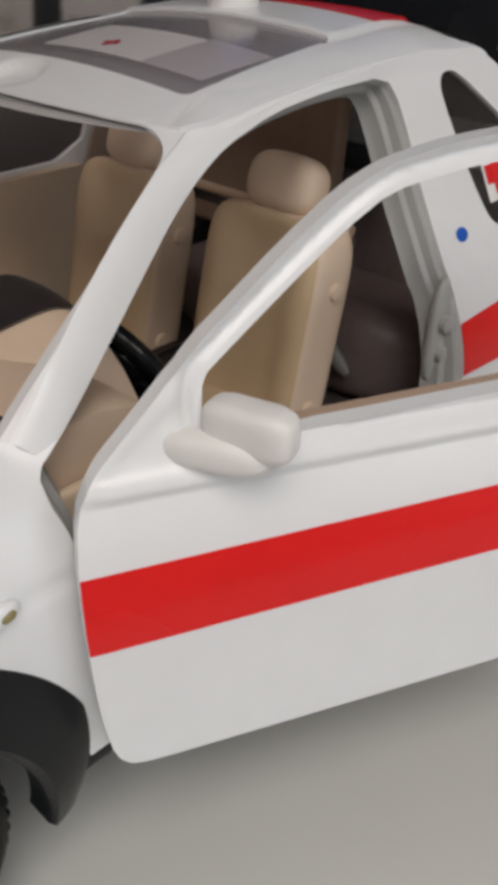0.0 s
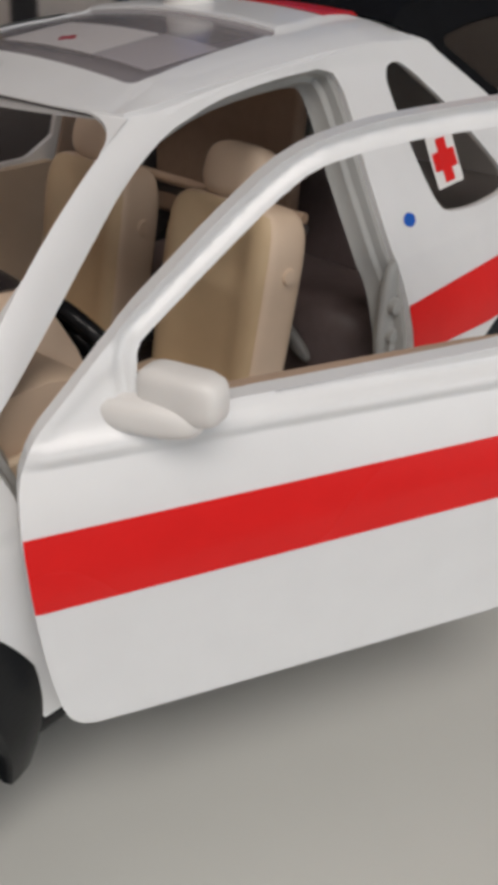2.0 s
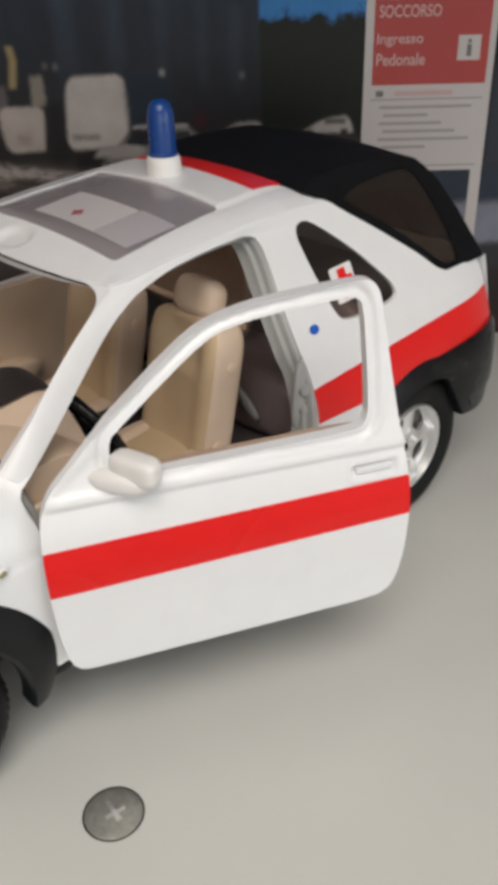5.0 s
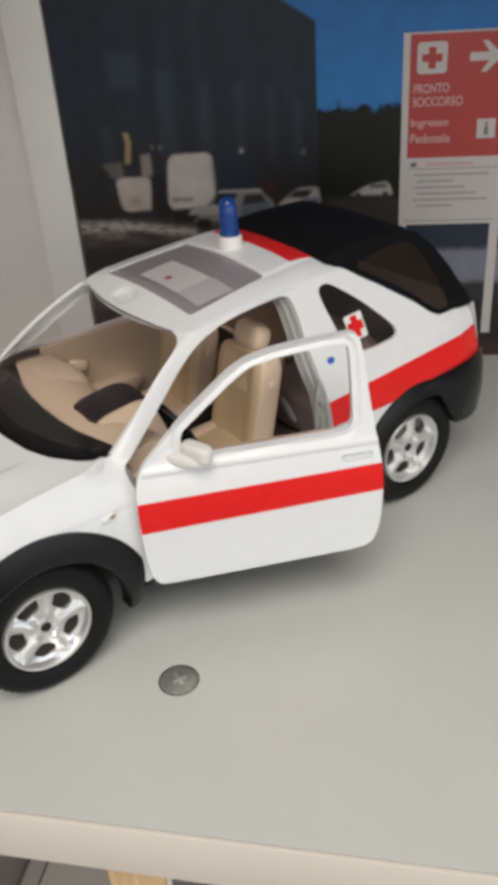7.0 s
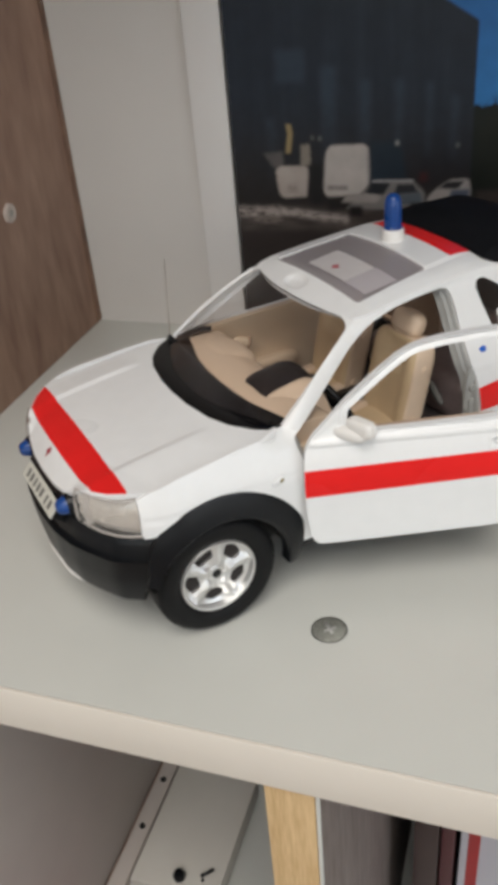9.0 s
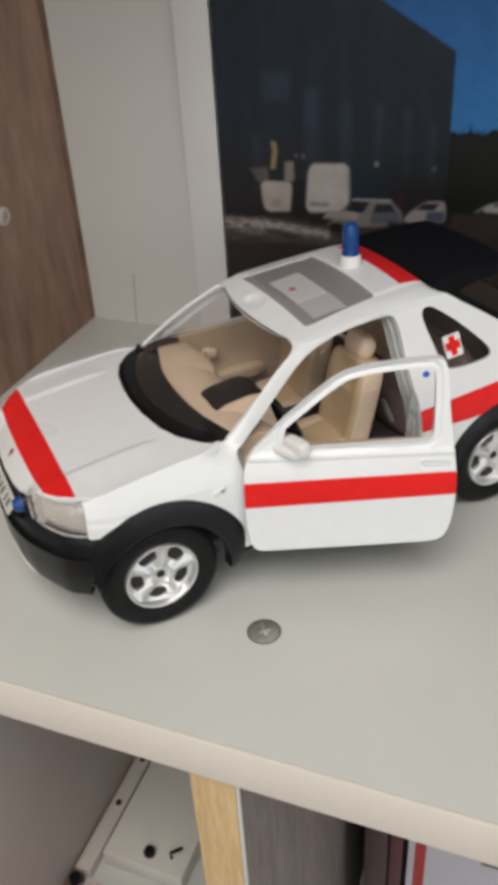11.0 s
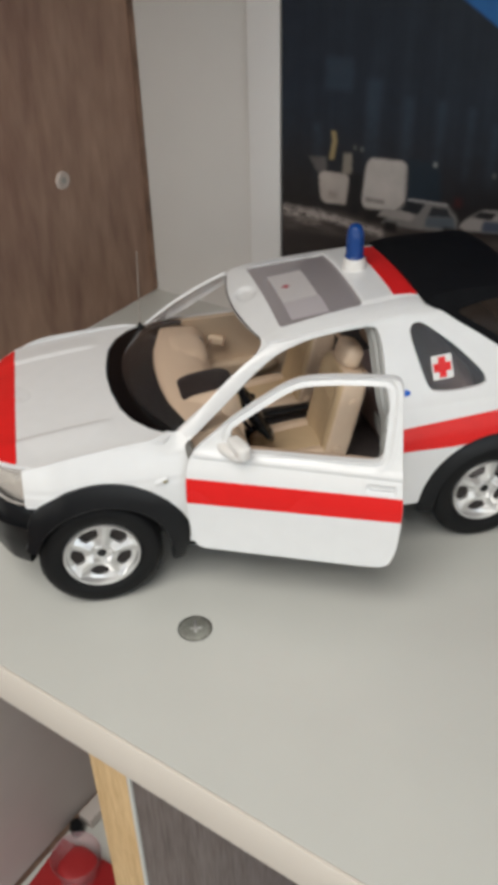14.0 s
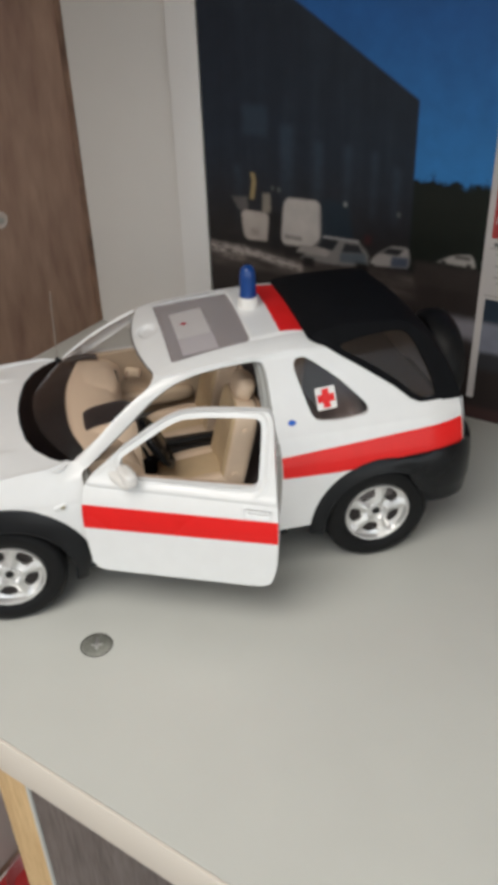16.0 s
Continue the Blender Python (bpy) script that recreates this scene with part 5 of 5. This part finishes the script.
# wing mirror on the door
mirror = part("wing_mirror", ball_bm((4.4, 9.6, 5.5), door_point(18.0, -1.8, 65.8), turn_of(0, 0, 17), 4.2), MATT_WHITE, door, "matt white wing mirror housing")
part("mirror_arm", ball_bm((4.0, 11.6, 4.0), door_point(14.8, -3.0, 63.2), turn_of(0, 0, 27), 2.7), MATT_WHITE, mirror)
part("mirror_glass", ball_bm((0.8, 6.8, 3.8), door_point(19.8, -3.1, 65.8), turn_of(0, 0, 17), 4.0), RIM, mirror, "silver mirror face")

# ---- cabin ----
profile = [(-45, 58), (-43, 60.5), (-38, 62.4), (-31, 62.6), (-25, 61.0), (-20.5, 57), (-19.5, 52), (-22, 46), (-27, 40), (-29, 28)]
rows = [[(x + 2.5 * abs(k) ** 3, 40.2 * k, z - 1.0 * abs(k) ** 4) for x, z in profile] for k in np.linspace(-1, 1, 21)]
dash = ruled("dashboard", rows, BEIGE, car, "beige dashboard", caps=True)
part("dash_end", box_bm((20, 1.6, 26), (-31, -41.4, 42), 0.7, 3), KICK, dash, "beige dashboard end")


def hood_row(y, lift=0.0, x0=-37.0, x1=-17.0):
    """A line front to back over the instrument hood."""
    inset = 1.0 if lift else 0.0
    z = float(np.interp(y, (-36, -33, -29, -25, -20.5, -16, -12, -8, -5, -3), (46, 53, 58.2, 61.2, 63.0, 63.9, 64.1, 63.8, 62.6, 59.5)))
    return [(x0 + (x1 - x0) * k, y, z + lift + 2.4 * k - 2.4 * (2 * k - 1) ** 4) for k in np.linspace(0.04 * inset, 1, 15)] + [(x1 + 0.2 + 0.4 * inset, y, z - 6), (x1 - 3, y, 46)]


ruled("instrument_hood", [hood_row(y) for y in np.linspace(-36, -3, 34)], BEIGE, dash, "beige instrument hood")
ruled("instrument_panel", [hood_row(y, 0.5) for y in np.linspace(-20.5, -5.5, 12)], TRIM, dash, "dark brown shiny panel")
part("passenger_ledge", ball_bm((16, 26, 9), (-28, 22, 58), turn_of(0, 8, 0), 3), BEIGE, dash)
part("air_vent", box_bm((2, 9, 3.5), (-20.4, 30, 56), 0.8), TRIM, dash)
ring = [(10.2 * math.cos(a), 10.2 * math.sin(a)) for a in np.linspace(0, 2 * math.pi, 40, endpoint=False)]
tilt = Matrix.Translation((-10.0, -20, 52.5)) @ turn_of(0, 62, 0)
wheel_ring = part("steering_wheel", tube_bm([tuple(tilt @ Vector((a, b, 0))) for a, b in ring], 1.35, 12, True), BLACK, car, "black steering wheel")
part("wheel_pad", ball_bm((14.5, 15, 5.2), tuple(tilt @ Vector((0, 0, -0.6))), turn_of(0, 62, 0), 3), BLACK, wheel_ring)
for a in (20, 160, 270):
    c, s = math.cos(radians(a)), math.sin(radians(a))
    part("wheel_spoke", tube_bm([tuple(tilt @ Vector((3 * c, 3 * s, -0.6))), tuple(tilt @ Vector((10 * c, 10 * s, 0)))], 1.7), BLACK, wheel_ring)
part("steering_column", tube_bm([(-11.5, -20, 51.5), (-26, -20, 46)], 3.2, 14), BEIGE, wheel_ring, "beige column cover")
part("column_stalk", tube_bm([(-15.5, -22, 52), (-14.5, -32, 53.5)], 0.7), BLACK, wheel_ring)
console = part("centre_console", box_bm((46, 11, 12), (-2, 0, 32.5), 2, 3), TRIM, car, "dark brown centre console")
part("gear_lever", tube_bm([(-8, 0, 39), (-7, 0, 46)], 0.8), BLACK, console)
part("gear_knob", ball_bm((3, 3, 3.4), (-7, 0, 47)), BLACK, console)
# one black bar for the lever and the shadow gap beside the seat
part("brake_and_gap", tube_bm([(-13, -4.6, 41.2), (0, -5.0, 41.6), (17, -5.0, 42.2)], 1.3), BLACK, console, "black lever and painted shadow gap between the seats")


def seat(cy):
    base = part("front_seat", ball_bm((30, 23, 10), (4, cy, 32.2), turn_of(0, -6, 0), 4.5), SEAT_CLOTH, car, "beige front seat")
    for s in (-1, 1):
        part("seat_bolster", ball_bm((28, 5.5, 9), (4, cy + s * 9.8, 34.0), turn_of(0, -6, 0), 3), BEIGE, base)
    lean = turn_of(0, 13, 0)
    shell = ball_bm((10.8, 24.6, 38), (0, 0, 0), None, 6.5, 56, 44)
    for w in shell.verts:
        y, z = w.co.y, w.co.z
        if w.co.x < 0:
            hollow = max(0.0, 1 - (y / 8.6) ** 4) * max(0.0, 1 - ((z - 1) / 17.5) ** 6)
            upper = max(0.0, 1 - (y / 6.8) ** 4) * max(0.0, 1 - ((z - 11.2) / 5.6) ** 4)
            w.co.x += 1.7 * hollow + 0.7 * upper - 0.5 * math.exp(-((z - 5.0) / 0.8) ** 2) * hollow
    bmesh.ops.transform(shell, matrix=Matrix.Translation((20.2, cy, 49.0)) @ lean, verts=shell.verts[:])
    cover = shell.copy()
    back = part("backrest", shell, BEIGE, base)
    front = (lean.to_3x3() @ Vector((-1, 0, 0))).normalized()
    cover.normal_update()
    bmesh.ops.delete(cover, geom=[f for f in cover.faces if f.normal.dot(front) < 0.55], context="FACES")
    for w in cover.verts:
        w.co += 0.12 * front
    part("seat_cover", cover, SEAT_CLOTH, back, "olive tan front of the backrest")
    for s in (-1, 1):
        part("headrest_post", tube_bm([(23.6, cy + 3.2 * s, 64), (24.4, cy + 3.2 * s, 70)], 0.6), TRIM, base)
    part("headrest", ball_bm((8.0, 13.8, 9.2), (24.8, cy, 71.2), turn_of(0, 22, 0), 3.0), BEIGE, base)
    part("seat_knob", lathe_bm([(0, -1.6), (1.3, -1.4), (1.6, 0)], 16, "y", (22.8, cy - 11.4, 57.5)), BEIGE, base)
    part("seat_knob", lathe_bm([(0, -1.8), (1.6, -1.6), (1.9, 0)], 16, "y", (17.5, cy - 11.4, 38.5)), BEIGE, base)
    part("seat_rail", box_bm((26, 18, 6), (5, cy, 29), 1), DARKSEAT, base)


seat(-18.0)
seat(18.0)
rear = part("rear_seat", ball_bm((23, 66, 20), (50.5, 0, 36.5), None, 4), REARSEAT, car, "grey-brown rear seat")
part("backrest", ball_bm((8, 66, 30), (64, 0, 47), turn_of(0, 14, 0), 5), REARSEAT, rear)
part("rear_shelf", box_bm((34, 78, 2), (86, 0, 56), 0.5), DARKSEAT, car, "dark load floor")
part("side_trim", box_bm((44, 2, 34), (56, -43.2, 44), 0.6), DARKSEAT, car)
part("side_trim", box_bm((44, 2, 34), (56, 43.2, 44), 0.6), DARKSEAT, car)
inner_trim = sheet("right_door_trim", lambda p: np.maximum(np.abs(p[:, 0] + 4) - 32, np.abs(p[:, 1] - 45.5) - 17.5), (-37, 29, 27, 64), 2.0, lambda x, z, d: side_place(1, False)(x, z, d + 1.6), 2.4, KICK, car, "grey-beige right door trim")
part("door_pocket", ball_bm((40, 6, 7), (-6, 43, 37), None, 4), KICK, inner_trim)
pull = part("door_pull", ball_bm((8, 3.4, 4.6), (-12, 41.4, 51.2), turn_of(0, 20, 0), 3), KICK, inner_trim)
for xx in (-15.2, -9.4):
    part("pull_slot", ball_bm((1.1, 3.6, 4.8), (xx, 40.6, 51.0), turn_of(0, 20, 0), 3), HEADLINER, pull)
lining = sheet("right_lining", lambda p: np.maximum(np.maximum(np.maximum(29 - p[:, 0], p[:, 0] - 72), np.maximum(50 - p[:, 1], p[:, 1] - (90 - 0.62 * np.maximum(p[:, 0] - 45, 0)))), -poly_sd(p, QUARTER)), (28, 73, 48, 92), 1.5, lambda x, z, d: side_place(1, False)(x, z, d + 1.8), 0.8, HEADLINER, car, "brown inner lining")
part("seat_back_board", box_bm((3.4, 40, 32), (50.5, 12.5, 66), 1.4, 3, turn_of(0, 6, 0)), HEADLINER, car, "brown upright board behind the front seats")
part("belt_buckle", ball_bm((2.2, 3.0, 11), (38.2, -18, 38), turn_of(-50, 0, 0), 2.6), JAMB, rear, "grey belt buckle")
part("belt_bar", tube_bm([(29.5, -27.5, 64.8), (29.2, 0, 65.2), (29.5, 30, 65.4)], 0.9), TAN, car, "thin tan bar behind the seats")
part("cross_bar", tube_bm([(30.5, -27, 62.6), (30.5, 30, 63)], 0.8), DARKSEAT, car)
ANTENNA = material("grey_wire", (0.30, 0.27, 0.24), 0.4)
part("antenna", tube_bm([(-43.4, 38.6, 62.5), (-41.8, 37.6, 95)], 0.2, 8), ANTENNA, car, "thin grey antenna")
part("antenna_foot", lathe_bm([(1.4, 61.5), (1.2, 63.5), (0.5, 65.0), (0, 65.2)], 16, "z", (-43.4, 38.6, 0)), BLACK, car)

# ---- things in the compartments below ----
def shelf_thing(name, bm, mat, u, v, z, label, cat, turn=0, smooth=True):
    ob = part(name, bm, mat, None, smooth=smooth)
    ob.matrix_world = shelf_pose(u, v, z) @ pose(0, 0, 0, 0, 0, turn)
    return tagged(ob, label, cat)


CARD_WHITE = material("white_card", (0.62, 0.60, 0.55), 0.55, vary=0.04, scale=15)
CARD_RED = material("red_card", (0.34, 0.018, 0.02), 0.45, vary=0.1, scale=20)
CARD_MAROON = material("maroon_card", (0.075, 0.018, 0.022), 0.5, vary=0.15, scale=20)
CARD_BROWN = material("dark_brown_card", (0.05, 0.03, 0.028), 0.5, vary=0.2, scale=20)
CARD_LILAC = material("pale_lilac_card", (0.50, 0.49, 0.54), 0.5, vary=0.04, scale=15)
CUP = clear("clear_cup_plastic", (0.95, 0.88, 0.89), 0.08, haze=0.14, haze_colour=(0.75, 0.62, 0.64))
LOW = -372.0
white_box = shelf_thing("flat_box", box_bm((62, 96, 16), (0, 0, 8), 1.0), CARD_WHITE, -119, 52, LOW, "flat white cardboard box on the lower shelf", "box")
part("knob", lathe_bm([(4, 16), (4.5, 19), (3, 22), (0, 22.5)], 20, "z", (2, -38, 0)), BLACK, white_box, "black knob")
part("hook", tube_bm([(18, -36, 16), (18, -36, 22), (22, -34, 24), (24, -30, 22)], 1.2), BLACK, white_box, "black wire hook")
rail = shelf_thing("thin_rail", box_bm((12, 150, 10), (0, 0, 5), 1.0), GREY_PANEL, -160, 66, LOW, "grey metal rail along the side panel", "rail")
for vv in (-20, 20, 50):
    part("rail_screw", lathe_bm([(2.4, 10.0), (2.0, 11.2), (0, 11.4)], 16, "z", (0, vv, 0)), DARK, rail)
knob = shelf_thing("rubber_stopper", lathe_bm([(5, 0), (5.5, 6), (4, 11), (0, 12)], 20, "z"), BLACK, -168.5 + 6.6, -16, LOW, "small black rubber stopper by the side panel", "stopper")
shelf_thing("red_folder", box_bm((120, 100, 9), (0, 0, 4.5), 1.0), CARD_RED, -98, -72, LOW, "red cardboard folder lying on the shelf", "folder", 6)
cup = shelf_thing("plastic_cup", lathe_bm([(0, 0.5), (13, 0.5), (14, 2), (17, 19), (17.5, 19), (14.8, 1.0)], 32, "z"), CUP, -136, -40, LOW + 9.2, "clear plastic cup with dark red contents", "cup")
cup.visible_shadow = False
part("filling", ball_bm((25, 25, 7), (0, 0, 6), None, 3), CARD_RED, cup, "dark red filling")
shelf_thing("maroon_book", box_bm((13, 120, 300), (0, 0, 150), 0.8), CARD_BROWN, 47, 58, LOW, "tall dark brown book on the lower shelf", "book")
shelf_thing("maroon_book", box_bm((7, 120, 296), (0, 0, 148), 0.8), CARD_MAROON, 58, 58, LOW, "tall maroon book beside the brown one", "book")
bx = shelf_thing("white_carton", box_bm((74, 110, 250), (0, 0, 125), 1.2), CARD_LILAC, 101, 56, LOW, "pale lilac carton with a red stripe", "carton")
part("carton_stripe", box_bm((6, 0.4, 249), (-30, -55.1, 125), 0.1, 1), CARD_RED, bx, "red stripe")
part("carton_label", box_bm((16, 0.4, 7), (10, -55.1, 150), 0.1, 1), GREY_MARK, bx, "grey label")
shelf_thing("maroon_bag", ball_bm((60, 70, 130), (0, 0, 64), None, 3.5), CARD_MAROON, -38, 88, LOW, "dark red bag leaning by the divider", "bag")
